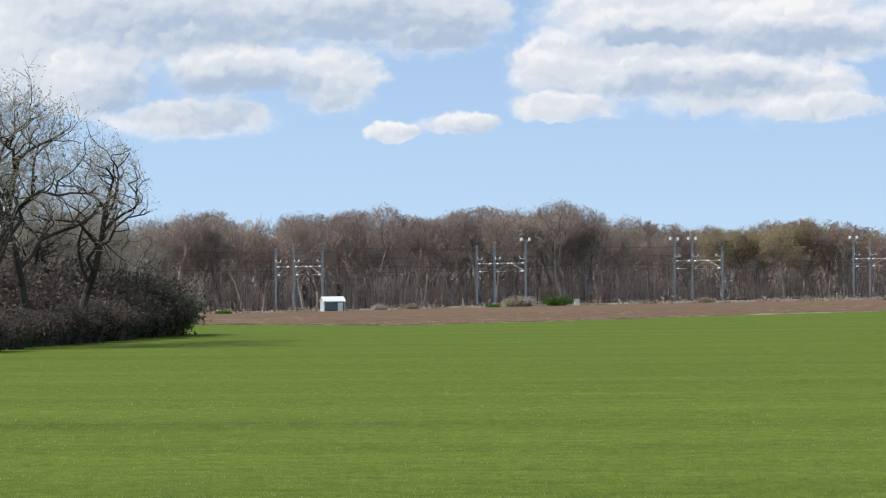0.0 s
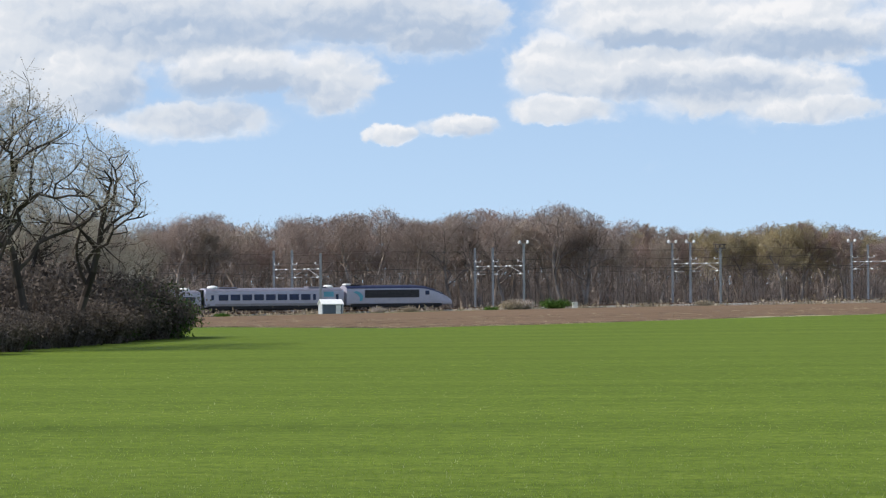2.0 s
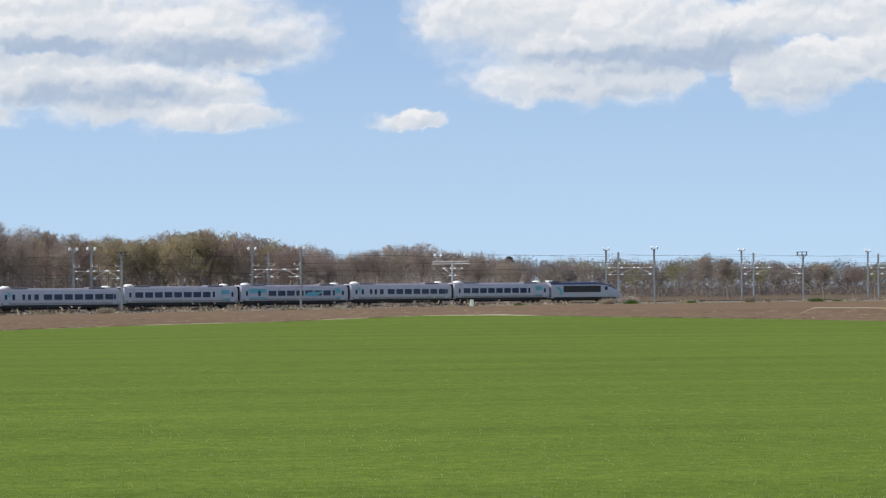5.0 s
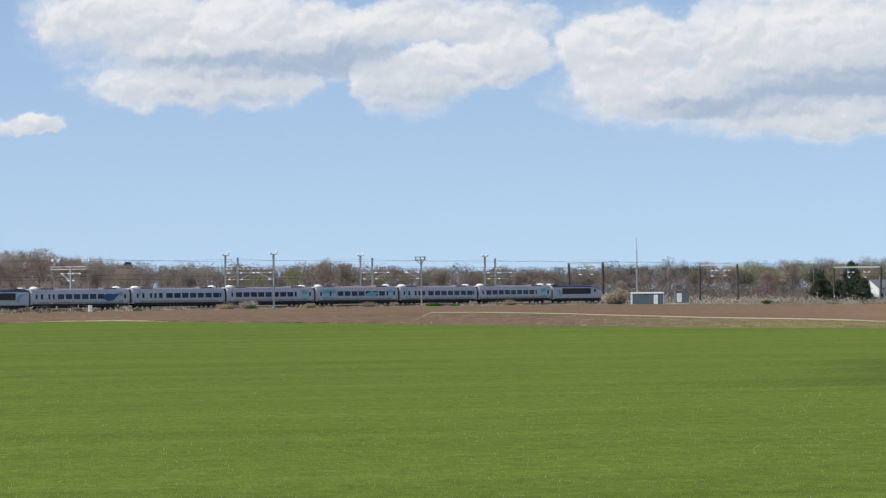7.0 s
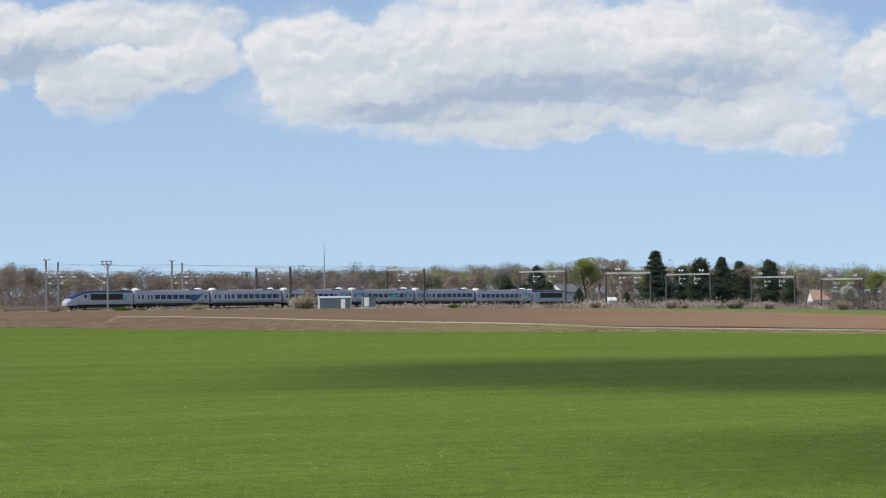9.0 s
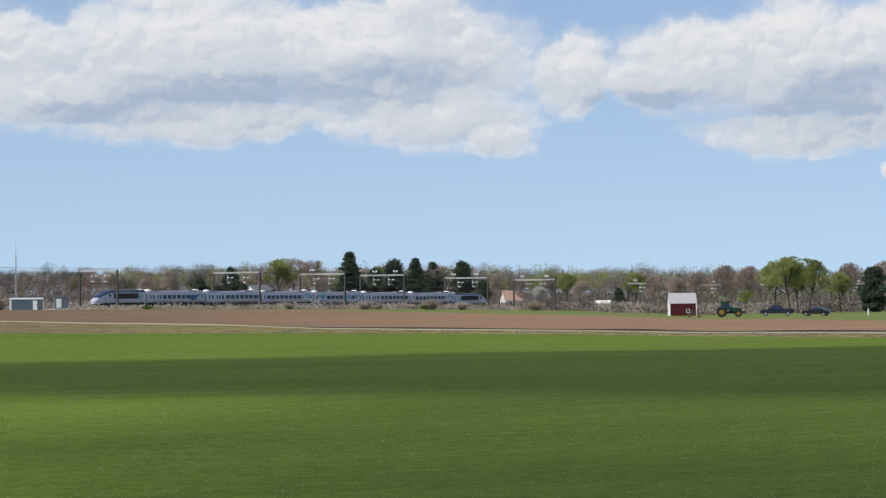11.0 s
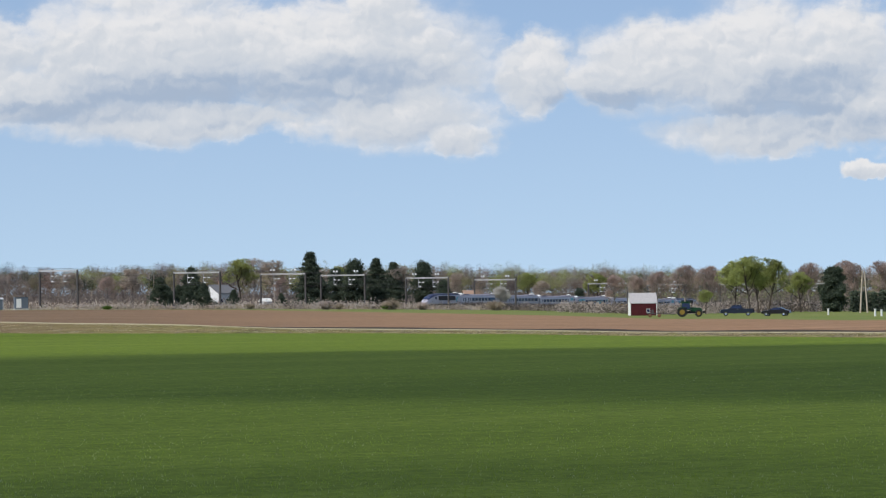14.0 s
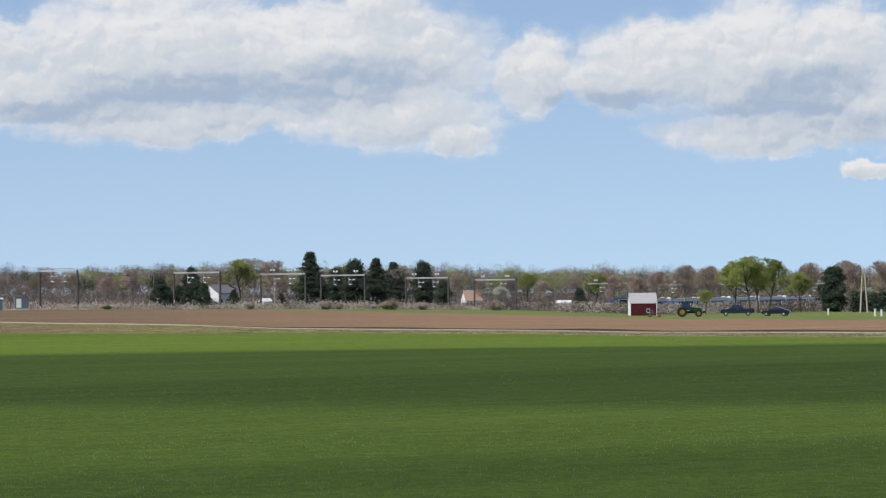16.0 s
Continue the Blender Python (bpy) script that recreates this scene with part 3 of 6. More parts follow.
def catenary():
    plain, twin = post(11.1, 5.6, False), post(11.6, 5.6, True)
    near = post(10.4, 5.2, False)
    # far side, middle and near side posts: metres along the line as seen in its plane
    k_far, k_mid, k_near = (DIST + 11) / DIST, (DIST + 7) / DIST, (DIST - 4) / DIST
    used = {}

    def put(src, s, off, turn):
        m = base_of(s, off) @ pose(0, 0, 0, 0, 0, turn)
        if src in used:
            return copy_thing(src, m)
        used[src] = True
        src.matrix_basis = m
        return src

    for s in (222.8, 261.8):
        put(plain, s * k_far, 11, 180)
    for s in (303.1, 343.5, 436.4, 477.5, 519.1):
        put(twin, s * k_far, 11, 180)
    for s in (226.2, 265.4, 347.3, 440.0, 481.3, 522.7):
        put(plain, s * k_mid, 7, 180)
    put(twin, 307.0 * k_mid, 7, 180)
    for s in (231.5, 271.6, 355.0, 450.4):
        put(near if s in (231.5,) else twin, s * k_near, -4.2, 0)
    for s in (313.5, 497.1):
        truss_head(put(post(10.6, 5.2, False), s * k_near, -4.2, 0), 10.6)
    # single-post gantry with a T-shaped beam
    t_post = thing("catenary_gantry", "steel T-shaped gantry with a pale beam over two tracks", "catenary gantry", base_of(394.0 * (DIST + 2) / DIST, 2.2))
    b = Geo()
    part("mast", Geo().box((0, 0, 4.7), (0.4, 0.4, 9.4)), STEEL, t_post)
    for dz in (0, 0.5):
        b.box((0, 0.5, 9.2 - dz), (0.14, 11.5, 0.14))
    for i in range(10):
        b.tube((0, -5.2 + 1.15 * i, 9.2), (0, -4.05 + 1.15 * i, 8.7), 0.05, n=4)
    part("gantry_beam", b, PALE_STEEL, t_post)
    cantilever(t_post, 0, 0, 6.9, -3.2)
    cantilever(t_post, 0, 0, 6.9, 3.2)
    for y0 in (-4.5, 4.6):
        part("crossarm", Geo().box((0, y0, 9.72), (0.09, 0.09, 0.96)), STEEL, t_post)
        twin_insulators(t_post, 10.2, y0)
    # portals
    lab = "steel portal gantry spanning the tracks with dark posts"
    prev = None
    for s_near, h, tw in ((562.0, 10.2, ()), (616.5, 10.0, ()), (681.8, 10.0, ()), (725.8, 10.0, (4.0, 11.0)), (758.9, 10.0, (3.0, 10.0)),
                          (809.5, 9.8, (4.0, 12.0)), (854.1, 9.8, (3.0, 12.0)), (937.1, 9.8, (4.0, 12.0)), (985.0, 9.8, (4.0, 12.0)), (1050.0, 9.8, (3.0,)), (1120.0, 9.8, (3.0,))):
        ob = gantry("catenary_gantry", 15.0 if s_near > 650 else 11.7 if s_near > 600 else 10.4, h, lab, tw)
        ob.matrix_basis = base_of(s_near * k_near, -4.2)
    # wires
    w = thing("overhead_wire", "thin dark overhead wires along the railway", "overhead wire")
    for name, off, z, sag in (("contact_wire", 0.0, 6.2, 0.0), ("contact_wire", 4.4, 6.2, 0.0), ("messenger_wire", 0.0, 7.4, 0.7), ("messenger_wire", 4.4, 7.4, 0.7),
                              ("feeder_wire", -4.2, 10.2, 0.5), ("feeder_wire", 11.0, 10.6, 0.5), ("feeder_wire", -3.4, 8.8, 0.4), ("feeder_wire", 10.0, 8.8, 0.4)):
        g = Geo()
        s, step = -180.0, 10.2
        while s < 1400:
            def wz(q):
                f_ = ((q % 40.8) / 40.8 - 0.5) * 2
                return rail_z(q) + z - 0.5 - sag * (1 - f_ * f_)
            g.tube((*along(s, off), wz(s)), (*along(s + step, off), wz(s + step)), 0.022, n=3, caps=False)
            s += step
        part(name, g, DARK_STEEL, w)


catenary()


# ---- train ----
SILVER = simple("silver_paint", (0.47, 0.455, 0.53), 0.32, 0.15, 0.10, 0.6)
LOW_GREY = simple("grey_lower_band", (0.30, 0.285, 0.29), 0.5, 0.2, 0.15, 0.8)
NAVY = simple("navy_roof_paint", (0.022, 0.028, 0.075), 0.4, 0.1)
ROOF_GREY = simple("grey_roof", (0.25, 0.24, 0.29), 0.5, 0.2, 0.15)
TEAL = simple("teal_paint", (0.14, 0.40, 0.50), 0.45, 0, 0.12)
BLUE = simple("blue_paint", (0.03, 0.10, 0.22), 0.45, 0, 0.12)
GRILLE = simple("dark_grille", (0.085, 0.082, 0.09), 0.75, 0.1, 0.25, 3.0)
UNDER = simple("underframe", (0.03, 0.03, 0.032), 0.85)
LAMP_WHITE = simple("headlight_glass", (0.8, 0.8, 0.82), 0.1, 0, 0.05, spec=0.8)

SECTION = [(0.90, 0.0), (1.0, 0.11), (1.02, 0.38), (1.0, 0.70), (0.93, 0.84), (0.72, 0.94), (0.38, 0.99), (0, 1.0)]


def ring(x, w, zb, zt, pts=SECTION, grow=0.0):
    half = [(x, -k * w - grow * (k > 0), zb + (zt - zb) * q + grow * (q > 0.8)) for k, q in pts]
    other = [(x, -y, z) for x, y, z in half[::-1] if abs(y) > 1e-6]
    return half + other


def bogie(ob, x0):
    b = Geo()
    for y0 in (-1.0, 1.0):
        b.box((x0, y0, 0.55), (3.6, 0.22, 0.32), 0, 0.05)
        b.box((x0, y0, 0.85), (1.1, 0.3, 0.3), 0, 0.05)
    b.box((x0, 0, 0.6), (0.7, 2.0, 0.3))
    fr = part("bogie", b, UNDER, ob, "black bogie frame")
    for dx in (-1.4, 1.4):
        for y0 in (-0.75, 0.75):
            w = Geo().lathe([(0.1, -0.09), (0.42, -0.08), (0.47, -0.06), (0.47, 0.05), (0.3, 0.08), (0.1, 0.1)], 20, (0, 1, 0), (x0 + dx, y0, 0.47))
            part("wheel", w, DARK_STEEL, fr)


def coach(kind):
    ob = thing("train_coach", "silver passenger train coach with a row of dark windows", "train coach", group="coaches of the passing train")
    L = 26.0
    h = L / 2
    g = Geo().loft([ring(x, w, 0.95, zt) for x, w, zt in ((-h, 1.40, 3.95), (-h + 0.25, 1.53, 4.1), (h - 0.25, 1.53, 4.1), (h, 1.40, 3.95))])
    part("body", g, SILVER, ob)
    part("roof", Geo().loft([ring(x, 1.53, 0.95, 4.1, SECTION[4:], 0.02) for x in (-h + 0.35, h - 0.35)], False, False), ROOF_GREY, ob, "grey ribbed roof")
    for y0 in (-1, 1):
        part("skirt", Geo().box((0, y0 * 1.43, 0.86), (L - 1.2, 0.22, 0.5), 0, 0.06), UNDER, ob, "black underfloor skirt")
        part("stripe", Geo().box((0, y0 * 1.535, 1.36), (L - 0.8, 0.05, 0.36), 0, 0.01), LOW_GREY, ob, "darker grey lower band")
    un = Geo()
    for x0 in (-4.6, -1.5, 1.4, 4.4):
        un.box((x0, 0, 0.62), (2.4, 2.5, 0.55), 0, 0.05)
    part("underframe", un, UNDER, ob)
    bogie(ob, -9.0)
    bogie(ob, 9.0)
    for y0 in (-1, 1):
        xs = [(-9.6 + 2.18 * i, 1.78) for i in range(8)] + [(7.3, 0.55)]
        if kind == 1:
            xs = [(-2.8 + 2.2 * i, 1.78) for i in range(7)] + [(-10.0, 0.6), (-7.9, 0.6), (-6.7, 0.6), (-5.2, 0.95)]
        if kind == 2:
            xs = [(-5.5 + 2.2 * i, 1.8) for i in range(7)] + [(-8.6, 0.6), (9.4, 0.5)]
        if kind == 3:
            xs = [(-5.3 + 2.1 * i, 1.7) for i in range(7)] + [(-10.2, 0.6), (-8.3, 0.5), (-7.2, 0.5)]
        for x0, w in xs:
            part("window", Geo().box((x0, y0 * 1.545, 2.55), (w, 0.06, 0.98), 0, 0.06), GLASS, ob)
        for x0 in (-11.6, 11.6):
            d = part("door", Geo().box((x0, y0 * 1.54, 2.28), (0.95, 0.05, 2.05), 0, 0.015), SILVER, ob, "silver sliding door")
            part("window", Geo().box((x0, y0 * 1.57, 2.55), (0.5, 0.03, 0.85), 0, 0.01), GLASS, d)
        for x0, w in (((-9.0, 4.2), (10.4, 1.3)) if kind == 2 else ((10.0, 1.9),) if kind == 0 else ((10.6 if kind == 3 else -11.0, 0.9),)):
            part("stripe", Geo().box((x0, y0 * 1.528, 2.45), (w, 0.04, 1.9), 0, 0.01), TEAL, ob, "pale teal end panel")
        if kind == 2:
            f_ = Geo()
            pts = [(2.2, 2.1), (3.4, 1.95), (4.8, 1.9), (5.8, 2.25), (6.9, 3.0), (5.4, 2.75), (4.0, 2.8), (3.0, 2.65)]
            f_.loft([[(x, y0 * yy, z) for x, z in pts] for yy in (1.5, 1.6)])
            part("emblem", f_, TEAL, ob, "teal swoosh shape")
        if kind == 3:
            f_ = Geo()
            pts = [(5.4, 3.0), (6.0, 2.0), (7.0, 1.55), (8.4, 1.75), (9.4, 2.5), (10.4, 3.15), (8.6, 2.95), (7.2, 2.8)]
            f_.loft([[(x, y0 * yy, z) for x, z in pts] for yy in (1.5, 1.6)])
            part("emblem", f_, BLUE, ob, "dark blue swoosh shape")
    for x0 in (-10.9, 10.6):
        part("roof_pod", Geo().lathe([(0.95, 0), (0.92, 0.22), (0.75, 0.42), (0.45, 0.52), (0.1, 0.55)], 14, (0, 0, 1), (x0, 0, 4.0)), WHITE_PAINT, ob, "white domed roof pod", True)
    for x0 in (-8.4, 8.2):
        part("roof_unit", Geo().box((x0, 0, 4.16), (3.4, 1.9, 0.26), 0, 0.08), ROOF_GREY, ob)
    part("gangway", Geo().box((-13.15, 0, 2.5), (0.35, 2.2, 2.7), 0, 0.05), RUBBER, ob, "black gangway bellows")
    return ob


def power_car():
    ob = thing("train_power_car", "silver streamlined electric power car with a navy roof", "locomotive", group="power cars of the passing train")
    st = [(-10.4, 1.5, 4.12), (3.2, 1.54, 4.16), (5.0, 1.52, 4.0), (6.8, 1.46, 3.5), (8.4, 1.3, 2.85), (9.6, 1.08, 2.2), (10.3, 0.82, 1.75), (10.6, 0.5, 1.5)]
    part("body", Geo().loft([ring(x, w, 0.8, z) for x, w, z in st]), SILVER, ob, smooth=False)
    part("roof", Geo().loft([ring(x, w, 0.8, z, SECTION[4:], 0.03) for x, w, z in st[:5]], False, False), NAVY, ob, "navy blue roof")
    part("windscreen", Geo().loft([ring(x, w, 0.8, z, SECTION[4:], 0.035) for x, w, z in ((6.9, 1.45, 3.52), (8.3, 1.31, 2.97), (9.3, 1.14, 2.42))], False, False), GLASS, ob, "dark sloping windscreen")
    for y0 in (-1, 1):
        gr = part("grille", Geo().box((-1.7, y0 * 1.55, 2.72), (10.6, 0.08, 1.35), 0, 0.02), GRILLE, ob, "dark grey louvred side panel")
        sl = Geo()
        for i in range(9):
            sl.box((-1.7, y0 * 1.6, 2.14 + 0.145 * i), (10.3, 0.05, 0.05))
        part("louvre", sl, UNDER, gr)
        part("window", Geo().box((5.2, y0 * 1.51, 2.85), (0.8, 0.1, 0.7), 0, 0.02), GLASS, ob, "small cab side window")
        part("cab_door", Geo().box((4.3, y0 * 1.535, 2.3), (0.75, 0.06, 2.0), 0, 0.02), SILVER, ob)
        sw = Geo()
        pts = [(-9.3, 3.05), (-8.5, 3.2), (-7.8, 2.9), (-7.35, 2.3), (-7.5, 1.6), (-8.0, 1.5), (-7.95, 2.1), (-8.4, 2.65)]
        sw.loft([[(x, y0 * yy, z) for x, z in pts] for yy in (1.5, 1.6)])
        part("emblem", sw, TEAL, ob, "teal swoosh shape")
        part("skirt", Geo().box((-0.8, y0 * 1.46, 0.78), (17.6, 0.2, 0.5), 0, 0.06), UNDER, ob, "black underfloor skirt")
        part("headlight", Geo().lathe([(0.16, 0), (0.15, 0.08), (0.05, 0.1)], 12, (1, 0, 0.3), (10.0, y0 * 0.55, 1.75)), LAMP_WHITE, ob, "clear headlight")
    part("underframe", Geo().box((0, 0, 0.6), (8.0, 2.4, 0.55), 0, 0.06), UNDER, ob)
    bogie(ob, -6.4)
    bogie(ob, 6.0)
    pan = Geo()
    for y0 in (-0.5, 0.5):
        pan.tube((-8.6, y0, 4.2), (-7.0, y0 * 0.6, 4.9), 0.04, n=5)
        pan.tube((-7.0, y0 * 0.6, 4.9), (-8.4, y0 * 0.5, 5.75), 0.035, n=5)
    pan.box((-8.4, 0, 5.8), (0.3, 1.9, 0.06))
    pan.box((-8.2, 0, 4.22), (1.8, 1.4, 0.14))
    part("pantograph", pan, DARK_STEEL, ob, "raised dark pantograph")
    part("roof_unit", Geo().box((-9.7, 0, 4.3), (1.0, 1.4, 0.35), 0, 0.1), WHITE_PAINT, ob, "white roof box")
    return ob


TRAIN = []


def train():
    kinds = [coach(k) for k in range(4)]
    first = power_car()
    TRAIN.append((first, 10.6, 0))
    d = 21.2 + 13.3
    made = set()
    for k in (0, 1, 2, 0, 1, 3):
        src = kinds[k]
        ob = src if k not in made else copy_thing(src, src.matrix_basis)
        made.add(k)
        TRAIN.append((ob, d, 0))
        d += 26.6
    TRAIN.append((copy_thing(first, first.matrix_basis), d - 13.3 + 10.6, 180))


train()
SPEED, START = 61.17, 134.5


# ---- the cloud overhead ----
SHADOW = []


def vapour():
    k = Mat("cloud_vapour", 1.0, 0, 0.0)
    k.colour(k.ramp(k.noise(0.02, 4.0), [(0.3, (0.82, 0.83, 0.85)), (0.7, (0.92, 0.92, 0.93))]))
    k.b.inputs["Alpha"].default_value = 0.31
    return k.m


def drifting_cloud():
    """A ragged cumulus between the sun and the turf, whose shadow drifts over the field."""
    rnd = random.Random(17)
    mat = vapour()
    a_, e_ = radians(SUN_AZ), radians(SUN_EL)
    to_sun = Vector((math.sin(a_) * math.cos(e_), math.cos(a_) * math.cos(e_), math.sin(e_))) * (700 / math.sin(e_))
    ob = thing("cloud", "ragged white cumulus cloud drifting overhead", "cloud")
    fwd, side = Vector((*at(31, 1.0), 0)), Vector((*at(121, 1.0), 0))
    # lobes: metres ahead of the eye, metres to the east, half lengths
    for f_, l_, rf, rl in ((118, 150, 55, 190), (124, 110, 48, 145), (72, 150, 78, 168), (28, 130, 50, 150)):
        vs, fs = [], []
        n, m = 40, 12
        seed = rnd.uniform(0, 50)
        for i in range(m + 1):
            th = math.pi * i / m
            for j in range(n):
                ph = 2 * math.pi * j / n
                d = Vector((math.sin(th) * math.cos(ph), math.sin(th) * math.sin(ph), math.cos(th)))
                k = 1 + 0.22 * noise.noise(d * 2.0 + Vector((seed, 0, 0))) + 0.12 * noise.noise(d * 5.0 + Vector((seed, 9, 0)))
                z = d.z * (26 if d.z > 0 else 9) * k
                vs.append(tuple(fwd * d.x * rf * k + side * d.y * rl * k + Vector((0, 0, z))))
        for i in range(m):
            for j in range(n):
                q = (j + 1) % n
                fs.append((i * n + j, (i + 1) * n + j, (i + 1) * n + q, i * n + q))
        puff = part("puff", Geo().add(vs, fs), mat, ob, smooth=True)
        puff.matrix_basis = Matrix.Translation(fwd * f_ + side * l_)
    SHADOW.append((ob, to_sun, side))


drifting_cloud()


# ---- trees ----
BARK = islands("grey_bark", [(0, (0.27, 0.22, 0.185)), (1, (0.44, 0.37, 0.32))])
DARK_BARK = islands("dark_bark", [(0, (0.17, 0.145, 0.13)), (1, (0.29, 0.25, 0.225))])
GROVE_BARK = islands("blackish_bark", [(0, (0.055, 0.044, 0.037)), (1, (0.105, 0.085, 0.072))])
BUDS = {
    "grey": islands("grey_twigs", [(0, (0.47, 0.385, 0.34)), (1, (0.66, 0.56, 0.50))], thin=0.5),
    "russet": islands("russet_buds", [(0, (0.47, 0.36, 0.315)), (1, (0.60, 0.48, 0.43))], thin=0.5),
    "tan": islands("tan_buds", [(0, (0.52, 0.44, 0.37)), (1, (0.66, 0.575, 0.49))], thin=0.5),
    "olive": islands("olive_buds", [(0, (0.53, 0.45, 0.28)), (1, (0.68, 0.59, 0.40))], thin=0.5),
    "lime": islands("lime_leaves", [(0, (0.36, 0.40, 0.13)), (1, (0.50, 0.54, 0.21))], 0.7, thin=0.5),
    "pale": islands("pale_buds", [(0, (0.48, 0.43, 0.37)), (1, (0.78, 0.73, 0.63))], thin=0.5),
    "green": islands("green_leaves", [(0, (0.045, 0.10, 0.016)), (1, (0.12, 0.21, 0.035))], 0.6, thin=0.3),
    "dark": islands("dark_needles", [(0, (0.055, 0.076, 0.054)), (1, (0.115, 0.145, 0.098))], 0.8, thin=0.35),
    "thicket": islands("dark_thicket", [(0, (0.085, 0.068, 0.058)), (1, (0.19, 0.155, 0.13))], thin=0.3),
    "holly": islands("dull_green_leaves", [(0, (0.035, 0.048, 0.022)), (1, (0.085, 0.105, 0.045))], 0.6, thin=0.25),
    "white": islands("white_blossom", [(0, (0.55, 0.52, 0.47)), (1, (0.72, 0.69, 0.64))], thin=0.3),
    "yellow": islands("yellow_blossom", [(0, (0.50, 0.33, 0.03)), (1, (0.66, 0.48, 0.06))], thin=0.3),
    "straw": islands("dead_stalks", [(0, (0.30, 0.235, 0.17)), (1, (0.50, 0.42, 0.32))], thin=0.3),
}


def tree_geo(seed, h, spread, fork, dens, bud, bud_size, twig=0.02, lean=0.0, crook=1.0, dome=None):
    """A bare spring tree: tapering trunk, limbs that fork and fork again, fine twigs and their buds."""
    rnd = random.Random(seed)
    wood, crown = Geo(), Geo()

    def cone(g, p, q, r):
        d = (q - p).normalized()
        u_ = d.cross(Vector((0.3, 0.9, 0.31))).normalized()
        w_ = d.cross(u_)
        vs = [tuple(p + (u_ * math.cos(a_) + w_ * math.sin(a_)) * r) for a_ in (0, 2.09, 4.19)] + [tuple(q)]
        g.add(vs, [(0, 1, 3), (1, 2, 3), (2, 0, 3)])

    def lump(g, p, s):
        a_ = Vector((rnd.uniform(-1, 1), rnd.uniform(-1, 1), rnd.uniform(-1, 1))).normalized() * s
        b_ = a_.cross(Vector((0.4, 0.2, 0.9))).normalized() * s * rnd.uniform(0.6, 1.0)
        c_ = a_.cross(b_).normalized() * s * 0.7
        g.add([tuple(p + a_), tuple(p - a_ * 0.6 + b_), tuple(p - a_ * 0.6 - b_), tuple(p + c_)], [(0, 1, 3), (1, 2, 3), (2, 0, 3), (0, 2, 1)])

    def outside(p):
        """Past the rounded outline that the crown grows into."""
        if dome is None:
            return False
        k = 1 + 0.22 * noise.noise(p * 0.22 + Vector((seed, 0, 0)))
        return (p.x ** 2 + p.y ** 2) / (dome[0] * h * k) ** 2 + ((p.z - dome[1] * h) / (dome[2] * h * k)) ** 2 > 1

    def grow(p, d, length, r, level):
        if level > 1 and outside(p):
            return
        n = 4 if level < 2 else 3 if level == 2 else 2
        n += 2 if crook > 1 and level < 3 else 0
        sides = (8, 6, 5, 3, 3)[level]
        pts = [p]
        for i in range(n):
            wild = (0.10, 0.28, 0.34, 0.36, 0.4)[level] * crook
            d = (d + Vector((rnd.gauss(0, wild), rnd.gauss(0, wild), rnd.gauss(0, wild * 0.6) + (0.10 if level else 0.02)))).normalized()
            q = pts[-1] + d * (length / n)
            if level and outside(q):
                break
            ra, rb = r * (1 - 0.62 * i / n), r * (1 - 0.62 * (i + 1) / n)
            (wood if level < 3 else crown).tube(pts[-1], q, max(ra, twig), max(rb, twig * 0.8), sides, False)
            pts.append(q)
        n = len(pts) - 1
        if n == 0:
            return
        if level == 3:
            for _ in range(dens):
                f_ = rnd.random()
                i = min(int(f_ * n), n - 1)
                b0 = pts[i].lerp(pts[i + 1], f_ * n - i)
                dd = (d + Vector((rnd.gauss(0, 0.7), rnd.gauss(0, 0.7), rnd.gauss(0.1, 0.6)))).normalized()
                e_ = b0 + dd * length * rnd.uniform(0.5, 1.0)
                if outside(e_):
                    continue
                cone(crown, b0, e_, twig)
                for _ in range(bud):
                    lump(crown, b0.lerp(e_, rnd.uniform(0.4, 1.05)), bud_size * rnd.uniform(0.6, 1.3))
            return
        kids = (fork, 6, 5)[level]
        for i in range(kids):
            f_ = (0.38 + 0.62 * (i + rnd.random() * 0.6) / kids) if level == 0 else (0.25 + 0.75 * (i + rnd.random()) / kids)
            f_ = min(f_, 0.99)
            k = min(int(f_ * n), n - 1)
            b0 = pts[k].lerp(pts[k + 1], f_ * n - k)
            a_ = i * 2.4 + rnd.uniform(-0.5, 0.5)
            out = Vector((math.cos(a_), math.sin(a_), 0))
            if level == 0:
                dd = (out * spread * (1.15 - 0.5 * f_) + Vector((0, 0, 0.75 + 0.3 * f_))).normalized()
                ln = h * (0.52 - 0.22 * f_)
            else:
                dd = (d * 0.75 + out * 0.8 + Vector((0, 0, 0.22))).normalized()
                ln = length * rnd.uniform(0.42, 0.66)
            grow(b0, dd, ln, r * (0.5 if level == 0 else 0.5) * (1 - 0.4 * f_), level + 1)
        if level:
            grow(pts[-1], d, length * 0.5, r * 0.38, level + 1)

    grow(Vector((0, 0, -0.3)), Vector((lean, 0, 1)).normalized(), h * 0.72, h * 0.021, 0)
    # root flare
    wood.lathe([(h * 0.034, -0.4), (h * 0.026, 0.25), (h * 0.021, 0.9)], 8)
    return wood, crown


def tree(name, label, seed, h, spread, fork, dens, bud, tone, bud_size=0.11, bark=None, twig=0.022, category="tree", lean=0.0, group="", crook=1.0, dome=None):
    ob = thing(name, label, category, group=group)
    wood, crown = tree_geo(seed, h, spread, fork, dens, bud, bud_size, twig, lean, crook, dome)
    part("trunk", wood, bark or BARK, ob, "bare branching trunk")
    part("crown", crown, BUDS[tone], ob)
    return ob


